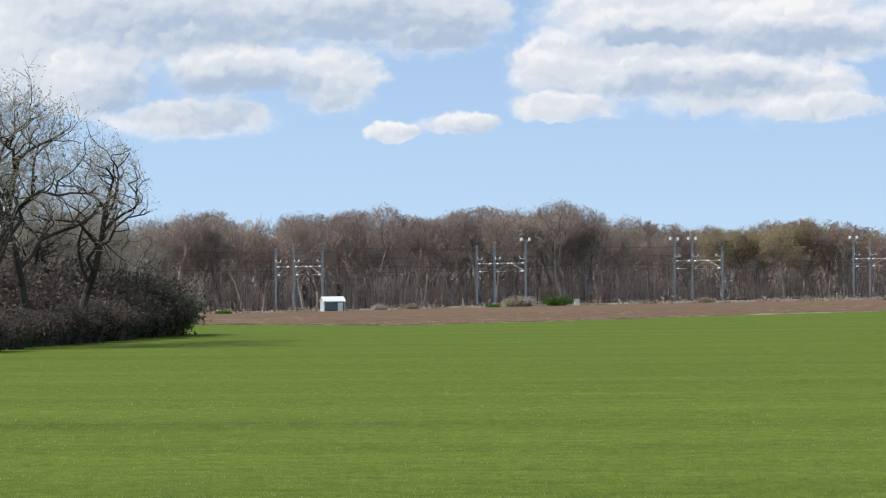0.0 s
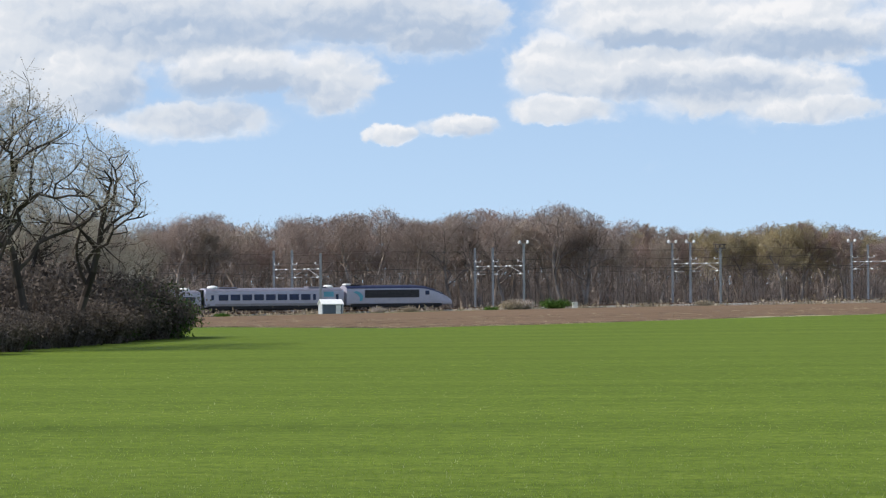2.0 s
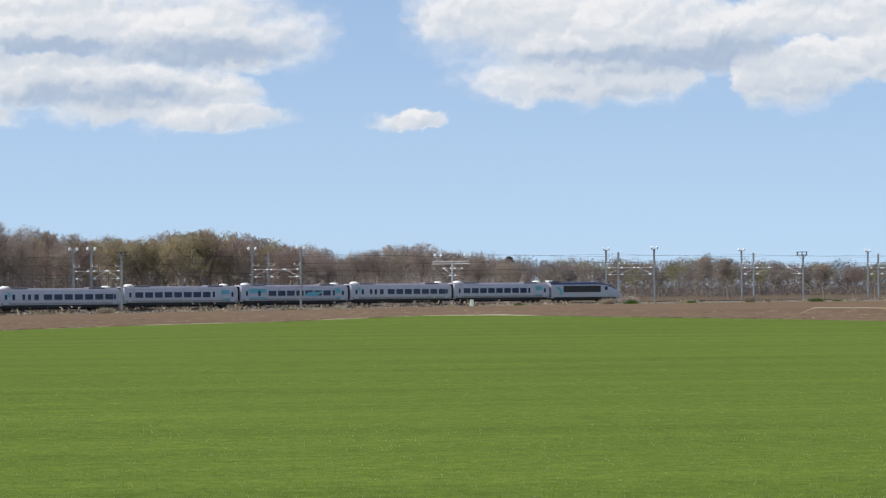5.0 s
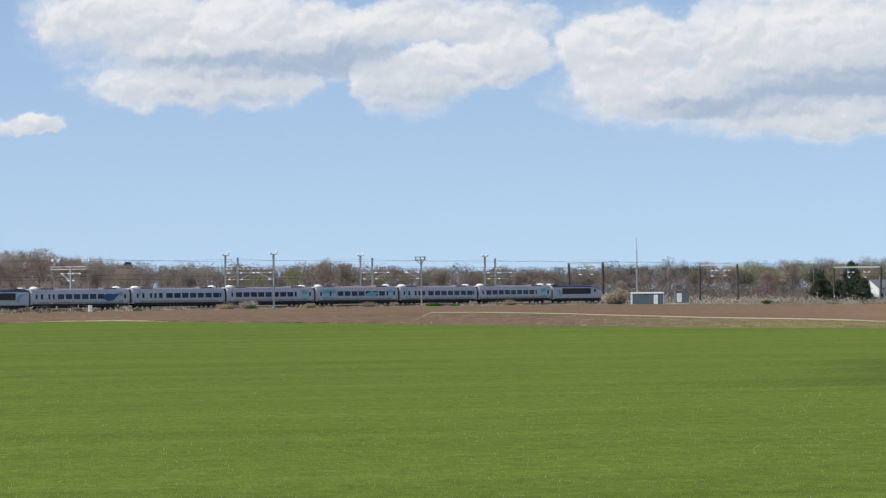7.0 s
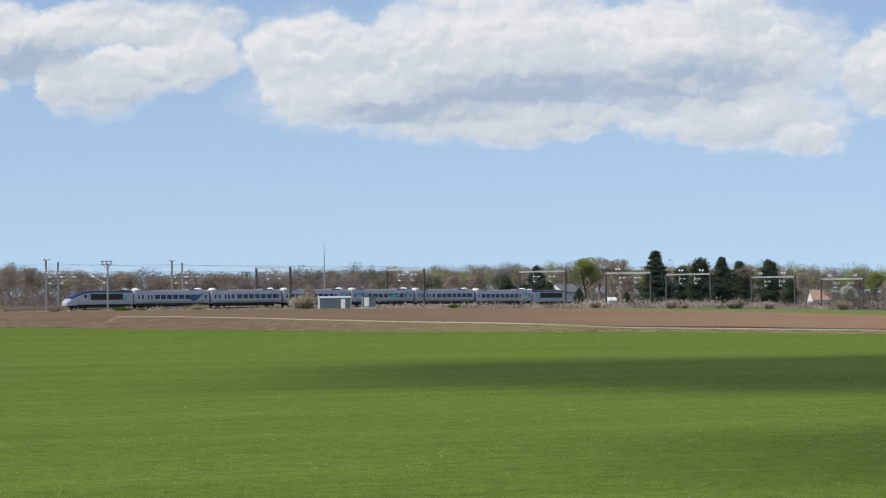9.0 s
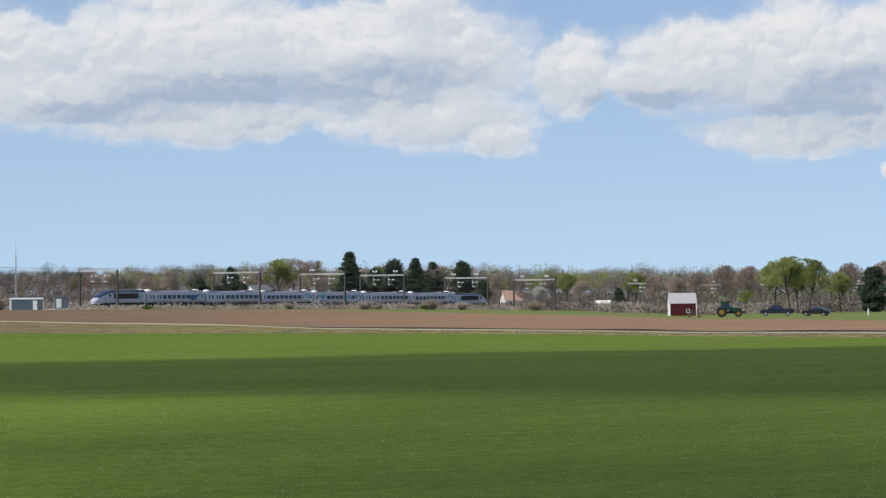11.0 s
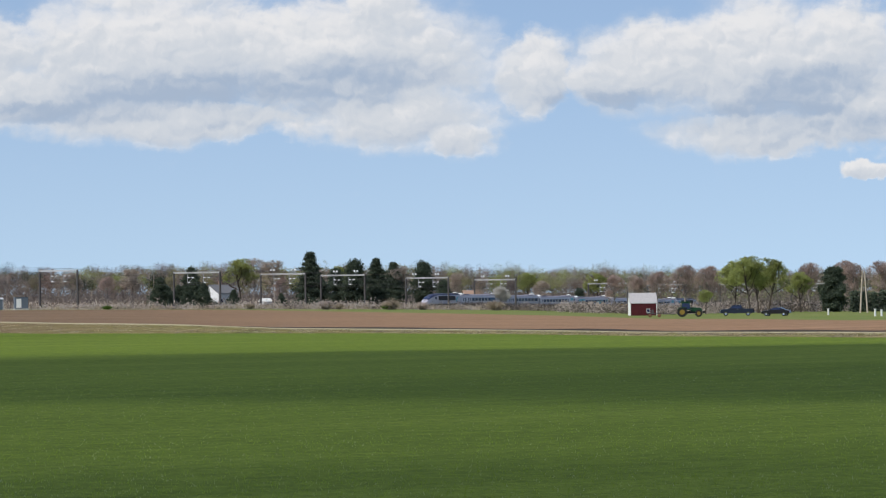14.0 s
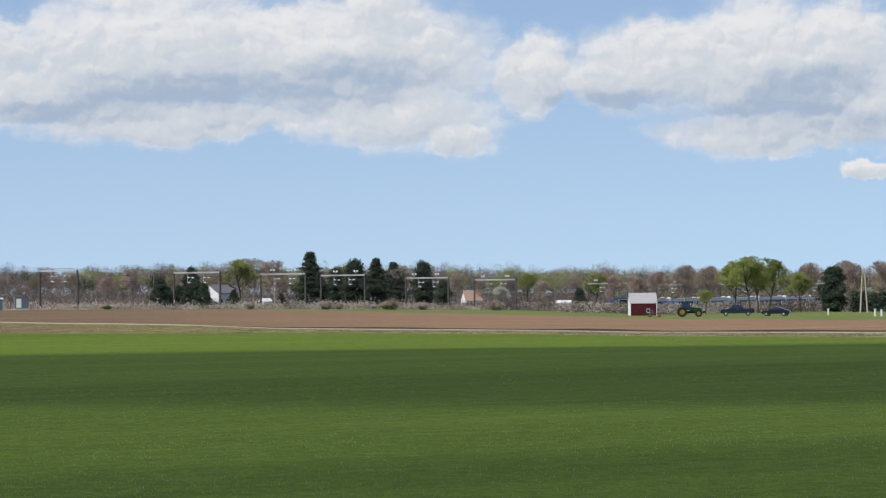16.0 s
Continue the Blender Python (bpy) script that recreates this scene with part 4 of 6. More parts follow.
def conifer(seed, h, r, label, tone="dark", tiers=None, name="conifer", rounded=False):
    """A spruce or pine: a trunk with whorls of drooping boughs, each set with needle clumps."""
    rnd = random.Random(seed)
    ob = thing(name, label, "conifer tree")
    wood, crown = Geo(), Geo()
    wood.tube((0, 0, -0.3), (0, 0, h * 0.97), h * 0.022, 0.03, 8)
    n = tiers or int(h * 2.2)
    for i in range(n):
        f_ = i / (n - 1)
        z = h * (0.08 + 0.9 * f_)
        reach = r * ((1 - f_) ** 0.62 if not rounded else min(1.0, (1 - f_) * 2.4) ** 0.7 * (0.55 + 0.45 * min(1, f_ * 3))) * rnd.uniform(0.62, 1.15) + 0.2
        m = rnd.randint(5, 7)
        for k in range(m):
            a_ = 2 * math.pi * (k + rnd.random() * 0.8) / m
            ln = reach * rnd.uniform(0.7, 1.15)
            e_ = Vector((math.cos(a_) * ln, math.sin(a_) * ln, z - ln * rnd.uniform(0.02, 0.3)))
            s_ = Vector((0, 0, z))
            wood.tube(s_, e_, 0.05, 0.015, 3, False)
            q = max(4, int(ln * 9))
            for j in range(q):
                b0 = s_.lerp(e_, (j + 1) / q)
                w = 0.26 + 0.5 * (1 - j / q)
                d_ = Vector((rnd.gauss(0, 0.55), rnd.gauss(0, 0.55), rnd.gauss(-0.1, 0.3))) * (0.5 + w)
                sd = d_.cross(Vector((0, 0, 1))).normalized() * w * 0.55
                crown.add([tuple(b0 - sd), tuple(b0 + sd), tuple(b0 + d_), tuple(b0 + Vector((0, 0, w * 0.5)))], [(0, 1, 2), (0, 3, 1), (1, 3, 2), (2, 3, 0)])
    part("trunk", wood, DARK_BARK, ob)
    part("crown", crown, BUDS[tone], ob)
    return ob


def pine(seed, h, r, label, low=0.15, flat=0.5, lobes=26, clump=210, name="pine", taper=False):
    """A loose evergreen: limbs at all heights, each with an uneven pad of needle tufts."""
    rnd = random.Random(seed)
    rng = np.random.default_rng(seed)
    ob = thing(name, label, "conifer tree")
    wood = Geo().tube((0, 0, -0.3), (0.02 * h, 0, h * 0.96), h * 0.02, 0.04, 8)
    pts = []
    for i in range(lobes):
        f_ = (i + rnd.random()) / lobes
        z = h * (low + (0.97 - low) * f_)
        reach = r * (min(1.0, (1.0 - f_) * 1.7 + 0.10) ** 0.8) * rnd.uniform(0.45, 1.12) * (0.72 + 0.28 * min(1, f_ * 4))
        if taper:
            reach = r * (1.02 - f_) ** 0.85 * rnd.uniform(0.55, 1.15)
        a_ = i * 2.4 + rnd.uniform(-0.6, 0.6)
        e_ = Vector((math.cos(a_) * reach, math.sin(a_) * reach, z + reach * rnd.uniform(-0.12, 0.2)))
        wood.tube((0, 0, z - 0.1 * reach), e_, 0.09, 0.03, 4, False)
        for q in (0.35, 0.7, 1.0):
            m = int(clump * (0.25 + 0.85 * q))
            pad = 0.22 * r * (0.35 + 0.65 * (1 - f_) if taper else 1.0)
            c = rng.normal(size=(m, 3)) * (pad, pad, pad * flat) + tuple(Vector((0, 0, z)).lerp(e_, q))
            pts.append(c)
    c = np.concatenate(pts)
    c = c[c[:, 2] > 0.1]
    part("trunk", wood, DARK_BARK, ob)
    flakes("crown", BUDS["dark"], ob, c, 0.56, 0.3)
    return ob


def bush_geo(seed, w, h, n, leaf, stems=24):
    """A shrub: arching stems with clumps of small leaves towards their tips."""
    rnd = random.Random(seed)
    wood, leaves = Geo(), Geo()
    for _ in range(stems):
        a_, k = rnd.uniform(0, 6.28), rnd.uniform(0.2, 1.0) ** 0.7
        b0 = Vector((math.cos(a_), math.sin(a_), 0)) * w * 0.2 * k
        top = Vector((math.cos(a_) * w * 0.5 * k, math.sin(a_) * w * 0.5 * k, h * rnd.uniform(0.55, 1.0) * (1.1 - 0.45 * k)))
        mid = b0.lerp(top, 0.5) + Vector((0, 0, h * 0.12))
        wood.tube(b0 + Vector((0, 0, -0.2)), mid, 0.03, 0.02, 3, False)
        wood.tube(mid, top, 0.02, 0.008, 3, False)
        for _ in range(n // stems):
            f_ = rnd.random() ** 0.55
            c = (b0.lerp(mid, f_ * 2) if f_ < 0.5 else mid.lerp(top, f_ * 2 - 1)) + Vector((rnd.gauss(0, 0.09 * w), rnd.gauss(0, 0.09 * w), rnd.gauss(0, 0.08 * h)))
            c.z = max(c.z, 0.05)
            s = leaf * rnd.uniform(0.5, 1.3)
            u_ = Vector((rnd.gauss(0, 1), rnd.gauss(0, 1), rnd.gauss(0, 1))).normalized() * s
            v_ = u_.cross(Vector((rnd.gauss(0, 1), 0.3, rnd.gauss(0, 1)))).normalized() * s * 0.6
            leaves.add([tuple(c - u_), tuple(c + v_), tuple(c + u_), tuple(c - v_ + Vector((0, 0, 0.2 * s)))], [(0, 1, 2), (0, 2, 3)])
    return wood, leaves


def bush(label, seed, w, h, n, leaf, tone, stems=24):
    ob = thing("bush", label, "bush")
    wood, leaves = bush_geo(seed, w, h, n, leaf, stems)
    part("stem", wood, DARK_BARK, ob)
    part("foliage", leaves, BUDS[tone], ob)
    return ob


def put_at(ob, az, r, turn=0.0, scale=1.0, dz=0.0):
    x, y = at(az, r)
    ob.matrix_basis = pose(x, y, ground_z(x, y) + dz, 0, 0, turn) @ Matrix.Scale(scale, 4)
    return ob


def copy_at(ob, az, r, turn=0.0, scale=1.0, dz=0.0):
    c = copy_thing(ob, Matrix())
    return put_at(c, az, r, turn, scale, dz)


put_at_ = put_at


def forest():
    rnd = random.Random(5)
    kinds = {}
    spec = {"grey": (3, 17.0, 0.55, 7), "russet": (2, 15.5, 0.6, 7), "tan": (2, 15.5, 0.6, 7), "olive": (2, 15.5, 0.65, 8), "oak": (2, 17.5, 0.95, 8)}
    words = {"grey": "bare grey-brown tree with fine twigs at the wood's edge", "russet": "tree with russet spring buds in the wood",
             "tan": "tree with tan spring buds in the wood", "olive": "tree with yellow-olive spring buds in the wood", "oak": "broad bare oak with heavy spreading limbs"}
    for k, (n, h, sp, fk) in spec.items():
        kinds[k] = [tree("tree", words[k], 40 + 7 * i + len(k), h, sp, fk, 6, 1 if k in ("grey", "oak") else 3, "grey" if k == "oak" else k,
                         0.105, DARK_BARK if k == "oak" else BARK, 0.021, group="trees of the wood", dome=(0.36, 0.58, 0.44), crook=1.25) for i in range(n)]
    placed = set()

    def plant(k, az, r, sc):
        src = rnd.choice(kinds[k])
        turn = rnd.uniform(0, 360)
        if src.name in placed:
            copy_at(src, az, r, turn, sc)
        else:
            placed.add(src.name)
            put_at(src, az, r, turn, sc)

    def line_r(az):
        return DIST / math.cos(radians(az) - TH0)

    # front ranks of the near wood
    az = -9.5
    while az < 13.0:
        R = line_r(az)
        for rank in range(3):
            a_ = az + rnd.uniform(-0.2, 0.2)
            p_ = rnd.random()
            if a_ < 3.6:
                k = "grey" if p_ < 0.62 else "russet" if p_ < 0.8 else "tan"
            elif a_ < 8.6:
                k = "olive" if p_ < 0.5 else "tan" if p_ < 0.8 else "russet"
            else:
                k = "grey" if p_ < 0.6 else "tan" if p_ < 0.8 else "russet"
            top = lerp_table(WOOD_TOP, a_)
            r = R + 24 + rank * 17 + rnd.uniform(0, 12)
            want = 3.0 + r * math.tan(radians(top)) - rail_z(DIST * math.tan(radians(a_) - TH0))
            plant(k, a_, r, want / 16.2 * rnd.uniform(0.84, 1.04))
        az += 0.36 if az < 9 else 0.5
    for a_, dr, sc in ((0.2, 20, 1.0), (1.2, 18, 1.0), (2.3, 20, 1.12), (2.75, 22, 1.06), (0.75, 24, 1.06)):
        plant("oak", a_, line_r(a_) + dr, sc)
    for a_, dr, sc in ((6.5, 22, 0.95), (6.0, 30, 0.9), (7.3, 30, 0.85)):
        plant("olive", a_, line_r(a_) + dr, sc)


# the skyline of the near wood: bearing, elevation
WOOD_TOP = [(-10, 1.5), (-3.6, 1.40), (-2.2, 1.45), (-0.9, 1.55), (0.5, 1.65), (2.3, 1.56), (3.4, 1.34), (4.8, 1.22), (6.6, 1.36), (7.9, 1.24), (8.6, 1.02), (9.1, 0.94),
            (10.2, 1.0), (11.2, 1.0), (12.5, 0.8), (14, 0.72), (20, 0.6)]


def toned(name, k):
    """Tree colours of the distant woods: darker copies of BUDS, shade put in."""
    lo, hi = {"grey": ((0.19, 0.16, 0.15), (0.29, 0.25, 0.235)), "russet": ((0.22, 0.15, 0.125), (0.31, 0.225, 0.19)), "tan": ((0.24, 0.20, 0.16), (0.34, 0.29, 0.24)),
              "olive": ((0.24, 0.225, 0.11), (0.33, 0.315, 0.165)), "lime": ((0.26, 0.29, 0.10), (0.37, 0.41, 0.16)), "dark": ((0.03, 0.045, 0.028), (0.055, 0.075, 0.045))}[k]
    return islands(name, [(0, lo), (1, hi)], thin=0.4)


def flakes(name, mat, parent, centres, size, flat=0.0, label=""):
    """One mesh of very many small three-cornered flakes: twig ends, young leaves, dead stalks."""
    c = np.asarray(centres)
    n = len(c)
    rng = np.random.default_rng(n)
    u_ = rng.normal(size=(n, 3))
    u_[:, 2] += flat
    u_ /= np.linalg.norm(u_, axis=1)[:, None]
    w_ = np.cross(u_, rng.normal(size=(n, 3)))
    w_ /= np.linalg.norm(w_, axis=1)[:, None]
    s = (np.asarray(size) * rng.uniform(0.6, 1.4, n))[:, None]
    v = np.stack([c - w_ * s * 0.22, c + w_ * s * 0.22, c + u_ * s], 1)
    me = bpy.data.meshes.new(name)
    me.vertices.add(3 * n)
    me.vertices.foreach_set("co", v.ravel())
    me.loops.add(3 * n)
    me.loops.foreach_set("vertex_index", np.arange(3 * n, dtype=np.int32))
    me.polygons.add(n)
    me.polygons.foreach_set("loop_start", np.arange(0, 3 * n, 3, dtype=np.int32))
    me.update(calc_edges=True)
    me.validate()
    me.materials.append(mat)
    ob = new(name, me)
    ob.parent = parent
    return tagged(ob, label, kind="stuff")


# the skyline of the distant woods, and how far they stand beyond the line
BACK_TOP = [(-10, 1.36), (3, 1.34), (4.5, 1.14), (8.2, 1.08), (9, 0.88), (11.5, 0.88), (13, 0.76), (15, 0.70), (16.5, 0.74), (18, 0.62), (19.5, 0.56), (22, 0.61), (24, 0.65), (27, 0.71), (29, 0.69),
            (31, 0.63), (33, 0.60), (34.3, 0.64), (36, 0.54), (38, 0.50), (40.5, 0.46), (44, 0.5)]
BACK_DIST = [(-10, 90), (8, 100), (10, 220), (14, 430), (20, 500), (25, 480), (28, 330), (33, 300), (36, 150), (44, 80)]


def far_woods():
    """The depth of the woods and the distant tree line, too many to count."""
    rnd = random.Random(9)
    rng = np.random.default_rng(9)
    tones = ("grey", "russet", "tan", "olive", "lime", "dark")
    dots, sizes = {k: [] for k in tones}, {k: [] for k in tones}
    wood = Geo()
    az = -10.5
    while az < 43.5:
        R = min(DIST / math.cos(radians(min(az, 40)) - TH0), 1180)
        for row in range(3):
            a_ = az + rnd.uniform(-0.16, 0.16)
            r = R + lerp_table(BACK_DIST, a_) * (0.62, 0.95, 1.25)[row] * rnd.uniform(0.9, 1.1)
            x, y = at(a_, r)
            z0 = ground_z(x, y)
            top = lerp_table(BACK_TOP, a_) * (0.80, 0.92, 1.0)[row]
            h = max(5.0, 3.0 + r * math.tan(radians(top)) - z0) * rnd.uniform(0.82, 1.04)
            p_ = rnd.random()
            k = "grey" if p_ < 0.5 else "russet" if p_ < 0.66 else "tan" if p_ < 0.88 else "olive"
            if a_ > 24:
                q_ = rnd.random()
                k = "lime" if q_ < 0.18 else "olive" if q_ < 0.40 else "dark" if q_ < 0.50 else k
            elif a_ > 19 and rnd.random() < 0.07:
                k, h = "dark", h * 1.12
            w = h * rnd.uniform(0.30, 0.46)
            trunk = Vector((x, y, z0 - 0.3))
            wood.tube(trunk, trunk + Vector((rnd.gauss(0, 0.3), rnd.gauss(0, 0.3), h * 0.9)), h * 0.014, 0.05, 4, False)
            for i in range(7):
                b0 = trunk + Vector((0, 0, h * rnd.uniform(0.25, 0.6)))
                u1 = rnd.uniform(0, 6.28)
                wood.tube(b0, b0 + Vector((math.cos(u1) * w * 0.8, math.sin(u1) * w * 0.8, h * rnd.uniform(0.15, 0.35))), 0.09, 0.03, 3, False)
            n = 1000 if a_ > 9 else 260
            # a round head made of several boughs
            lobes = rng.normal(0, 1, (9, 3))
            lobes /= np.linalg.norm(lobes, axis=1)[:, None]
            lobes *= rng.uniform(0.35, 0.75, (9, 1)) * (w, w, 0.30 * h)
            d = rng.normal(size=(n, 3))
            d /= np.linalg.norm(d, axis=1)[:, None]
            rad = rng.random(n) ** 0.42
            c = d * rad[:, None] * (0.45 * w, 0.45 * w, 0.16 * h) + lobes[rng.integers(0, 9, n)] + (x, y, z0 + 0.62 * h)
            dots[k].append(c)
            sizes[k].append(np.full(n, 0.30 * (r / 700.0) ** 0.7))
            m = 170
            low = rng.normal(size=(m, 3)) * (3.6, 3.6, 0.0) + (x, y, z0)
            low[:, 2] = z0 + np.abs(rng.normal(0, 0.2 * h, m))
            kk = "grey" if rnd.random() < 0.7 else "tan"
            dots[kk].append(low)
            sizes[kk].append(np.full(m, 0.55 * (r / 700.0) ** 0.7))
        az += 0.115
    ob = thing("far_woods", "distant spring woods in greys, browns and young green", "woods", kind="stuff")
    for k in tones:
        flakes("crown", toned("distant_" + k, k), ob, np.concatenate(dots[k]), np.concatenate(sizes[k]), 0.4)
    tagged(part("trunk", wood, BARK, ob), kind="stuff")


def grove():
    """The nearer clump of tall bare trees and dark bushes beside the turf."""
    big = tree("tree", "tall bare oak with pale budding twigs beside the turf", 11, 16.6, 1.0, 8, 5, 2, "pale", 0.058, GROVE_BARK, 0.011, group="trees of the grove", crook=1.55, dome=(0.40, 0.60, 0.41))
    two = tree("tree", "tall bare oak with pale budding twigs beside the turf", 29, 15.4, 0.85, 8, 5, 2, "pale", 0.058, GROVE_BARK, 0.011, group="trees of the grove", crook=1.55, dome=(0.40, 0.60, 0.41))
    def put_at(ob, az, r, turn=0.0, scale=1.0):
        return put_at_(ob, az, r * (0.94 + 0.018 * (az + 5.2)), turn, scale * (0.91 if ob.name.startswith("tree") else 1.0))

    def copy_at(ob, az, r, turn=0.0, scale=1.0):
        return put_at(copy_thing(ob, Matrix()), az, r, turn, scale)

    put_at(big, -7.8, 180, 30)
    put_at(two, -7.0, 184, 140, 0.92)
    copy_at(two, -8.6, 176, 250, 1.08)
    copy_at(big, -9.4, 180, 80, 1.0)
    copy_at(two, -6.15, 205, 10, 0.62)
    copy_at(big, -6.5, 205, 300, 0.55)
    copy_at(two, -7.35, 205, 60, 0.72)
    copy_at(two, -8.2, 205, 160, 0.75)
    copy_at(big, -5.75, 215, 120, 0.45)
    dk = bush("dense dark brown thicket bush under the grove", 3, 6.0, 3.4, 9000, 0.12, "thicket", 90)
    gr = bush("bright green leafy bush at the grove's edge", 4, 4.4, 2.7, 7000, 0.10, "green", 40)
    br = bush("dark brown thicket of thin bare stems", 6, 5.0, 3.2, 7000, 0.10, "thicket", 220)
    put_at(gr, -5.2, 208, 0, 1.0)
    put_at(dk, -5.8, 204, 0, 1.15)
    ho = bush("dull dark green bush under the grove", 8, 5.2, 3.8, 8000, 0.09, "holly", 70)
    put_at(ho, -5.55, 206, 0, 1.1)
    copy_at(ho, -6.05, 202, 100, 1.0)
    copy_at(ho, -6.5, 200, 200, 0.8)
    for i, (a_, r, s_) in enumerate(((-6.3, 197, 1.0), (-6.85, 192, 0.85), (-7.9, 186, 0.75), (-8.9, 180, 0.8))):
        copy_at(dk, a_, r, 70 * i, s_)
    put_at(br, -6.9, 186, 0, 0.9)
    for i, (a_, r, s_) in enumerate(((-7.3, 181, 0.8), (-7.7, 178, 0.7), (-8.3, 171, 0.75), (-8.8, 166, 0.7), (-6.4, 190, 0.8), (-9.4, 166, 0.9), (-6.0, 205, 1.3), (-6.6, 208, 1.6), (-7.2, 204, 1.6),
                                     (-7.8, 200, 1.7), (-8.4, 198, 1.6), (-9.0, 195, 1.7), (-5.5, 212, 1.0), (-9.6, 190, 1.6), (-6.9, 200, 1.3), (-8.1, 186, 1.1))):
        copy_at(br, a_, r, 50 * i, s_)
    copy_at(gr, -8.1, 176, 0, 0.4)
    copy_at(gr, -6.1, 196, 90, 0.45)


def understory():
    """Saplings and brush that close the floor of the near wood."""
    rnd = random.Random(21)
    stems, twigs = Geo(), Geo()
    for i in range(1900):
        a_ = rnd.uniform(-10.5, 13.0)
        r = DIST / math.cos(radians(a_) - TH0) + rnd.uniform(20, 110)
        x, y = at(a_, r)
        b0 = Vector((x, y, ground_z(x, y) - 0.2))
        h = rnd.uniform(3.0, 11.0) * (0.75 if a_ > 8.5 else 1)
        top = b0 + Vector((rnd.gauss(0, 0.5), rnd.gauss(0, 0.5), h))
        stems.tube(b0, top, rnd.uniform(0.05, 0.14), 0.02, 3, False)
        for _ in range(85):
            f_ = rnd.random()
            c = b0.lerp(top, 0.04 + 0.96 * f_) + Vector((rnd.gauss(0, 0.9), rnd.gauss(0, 0.9), rnd.gauss(0, 0.3)))
            d_ = Vector((rnd.gauss(0, 0.6), rnd.gauss(0, 0.6), rnd.gauss(0.7, 0.5))).normalized() * rnd.uniform(0.4, 1.3)
            s_ = d_.cross(Vector((0.2, 0.5, 0.8))).normalized() * 0.045
            twigs.add([tuple(c - s_), tuple(c + s_), tuple(c + d_)], [(0, 1, 2)])
    ob = thing("undergrowth", "brown leafless undergrowth and saplings in the wood", "undergrowth", kind="stuff")
    tagged(part("stem", stems, DARK_BARK, ob), kind="stuff")
    tagged(part("twig", twigs, BUDS["grey"], ob), kind="stuff")


forest()
far_woods()
understory()
grove()


# ---- sheds, houses and farm things ----
BLUE_GREY = simple("blue_grey_siding", (0.115, 0.14, 0.18), 0.6, 0, 0.12)
PALE_METAL = simple("pale_metal_roof", (0.50, 0.52, 0.55), 0.5, 0.1, 0.1)
RED_WOOD = simple("barn_red_boards", (0.075, 0.010, 0.014), 0.85, 0, 0.25, 2.0)
SHINGLE = simple("pale_grey_shingles", (0.40, 0.38, 0.39), 0.85, 0, 0.15, 3.0)
GREY_ROOF = simple("grey_asphalt_shingles", (0.17, 0.17, 0.18), 0.9, 0, 0.2, 3.0)
TAN_ROOF = simple("tan_shingles", (0.36, 0.24, 0.18), 0.9, 0, 0.2, 3.0)
HOUSE_WHITE = simple("white_siding", (0.70, 0.71, 0.72), 0.7, 0, 0.06)
GREEN_PAINT = simple("dark_green_paint", (0.010, 0.050, 0.020), 0.35, 0, 0.2)
YELLOW_PAINT = simple("yellow_paint", (0.20, 0.13, 0.02), 0.5)
NAVY_CAR = simple("dark_navy_car_paint", (0.012, 0.016, 0.035), 0.15, 0.2, 0.1, spec=0.6)
BLACK_CAR = simple("black_car_paint", (0.008, 0.008, 0.010), 0.12, 0.2, 0.1, spec=0.6)
CHROME = simple("chrome", (0.6, 0.6, 0.62), 0.15, 0.9, 0.05)
TIMBER = simple("weathered_timber", (0.42, 0.36, 0.29), 0.9, 0, 0.2)


def hut(name, label, category, L, W, H, ridge, walls, roof, boards, door=None, windows=(), over=0.25, gable=None):
    """A gabled building. Local x along the ridge, front towards -y: boarded walls, two roof slopes, door and windows."""
    ob = thing(name, label, category)
    body = Geo()
    t = 0.14
    body.box((0, -W / 2 + t / 2, H / 2), (L, t, H))
    body.box((0, W / 2 - t / 2, H / 2), (L, t, H))
    part("wall", body, walls, ob)
    # gable: a paler wall colour that paints sunlight on the gable ends
    for sx in (-1, 1):
        pts = [(-W / 2 + t, 0), (W / 2 - t, 0), (W / 2 - t, H), (0, ridge), (-W / 2 + t, H)]
        x0 = sx * (L / 2 - t / 2)
        part("gable_wall", Geo().loft([[(x0 + dx, y, z) for y, z in pts] for dx in (-t / 2, t / 2)]), gable or walls, ob, "gable wall coloured pale as if sunlit" if gable else "")
    for sy in (-1, 1):
        y0, z0 = sy * (W / 2 + over), H - (ridge - H) * over / (W / 2)
        sec = [(y0, z0), (0, ridge), (0, ridge + 0.14), (y0, z0 + 0.14)]
        part("roof", Geo().loft([[(x, y, z + 0.01) for y, z in sec] for x in (-L / 2 - over, L / 2 + over)]), roof, ob)
    n = int(L / boards)
    for i in range(n):
        x0 = -L / 2 + (i + 0.5) * L / n
        part("board", Geo().box((x0, -W / 2 - 0.012, H / 2), (L / n - 0.03, 0.03, H - 0.04)), walls, ob)
    for sx in (-1, 1):
        part("corner_board", Geo().box((sx * (L / 2 - 0.05), -W / 2 - 0.04, H / 2), (0.14, 0.03, H)), gable or walls, ob)
    if door:
        x0, w, h = door
        d = part("door", Geo().box((x0, -W / 2 - 0.05, h / 2), (w, 0.05, h), 0, 0.01), WHITE_PAINT if gable else walls, ob, "plank door")
        part("handle", Geo().box((x0 + w * 0.36, -W / 2 - 0.10, h * 0.5), (0.05, 0.06, 0.16)), DARK_STEEL, d)
    for x0, z0, w, h in windows:
        fr = part("window", Geo().box((x0, -W / 2 - 0.05, z0), (w + 0.16, 0.05, h + 0.16)), WHITE_PAINT, ob, "white window frame")
        part("pane", Geo().box((x0, -W / 2 - 0.08, z0), (w, 0.03, h)), GLASS, fr)
    return ob


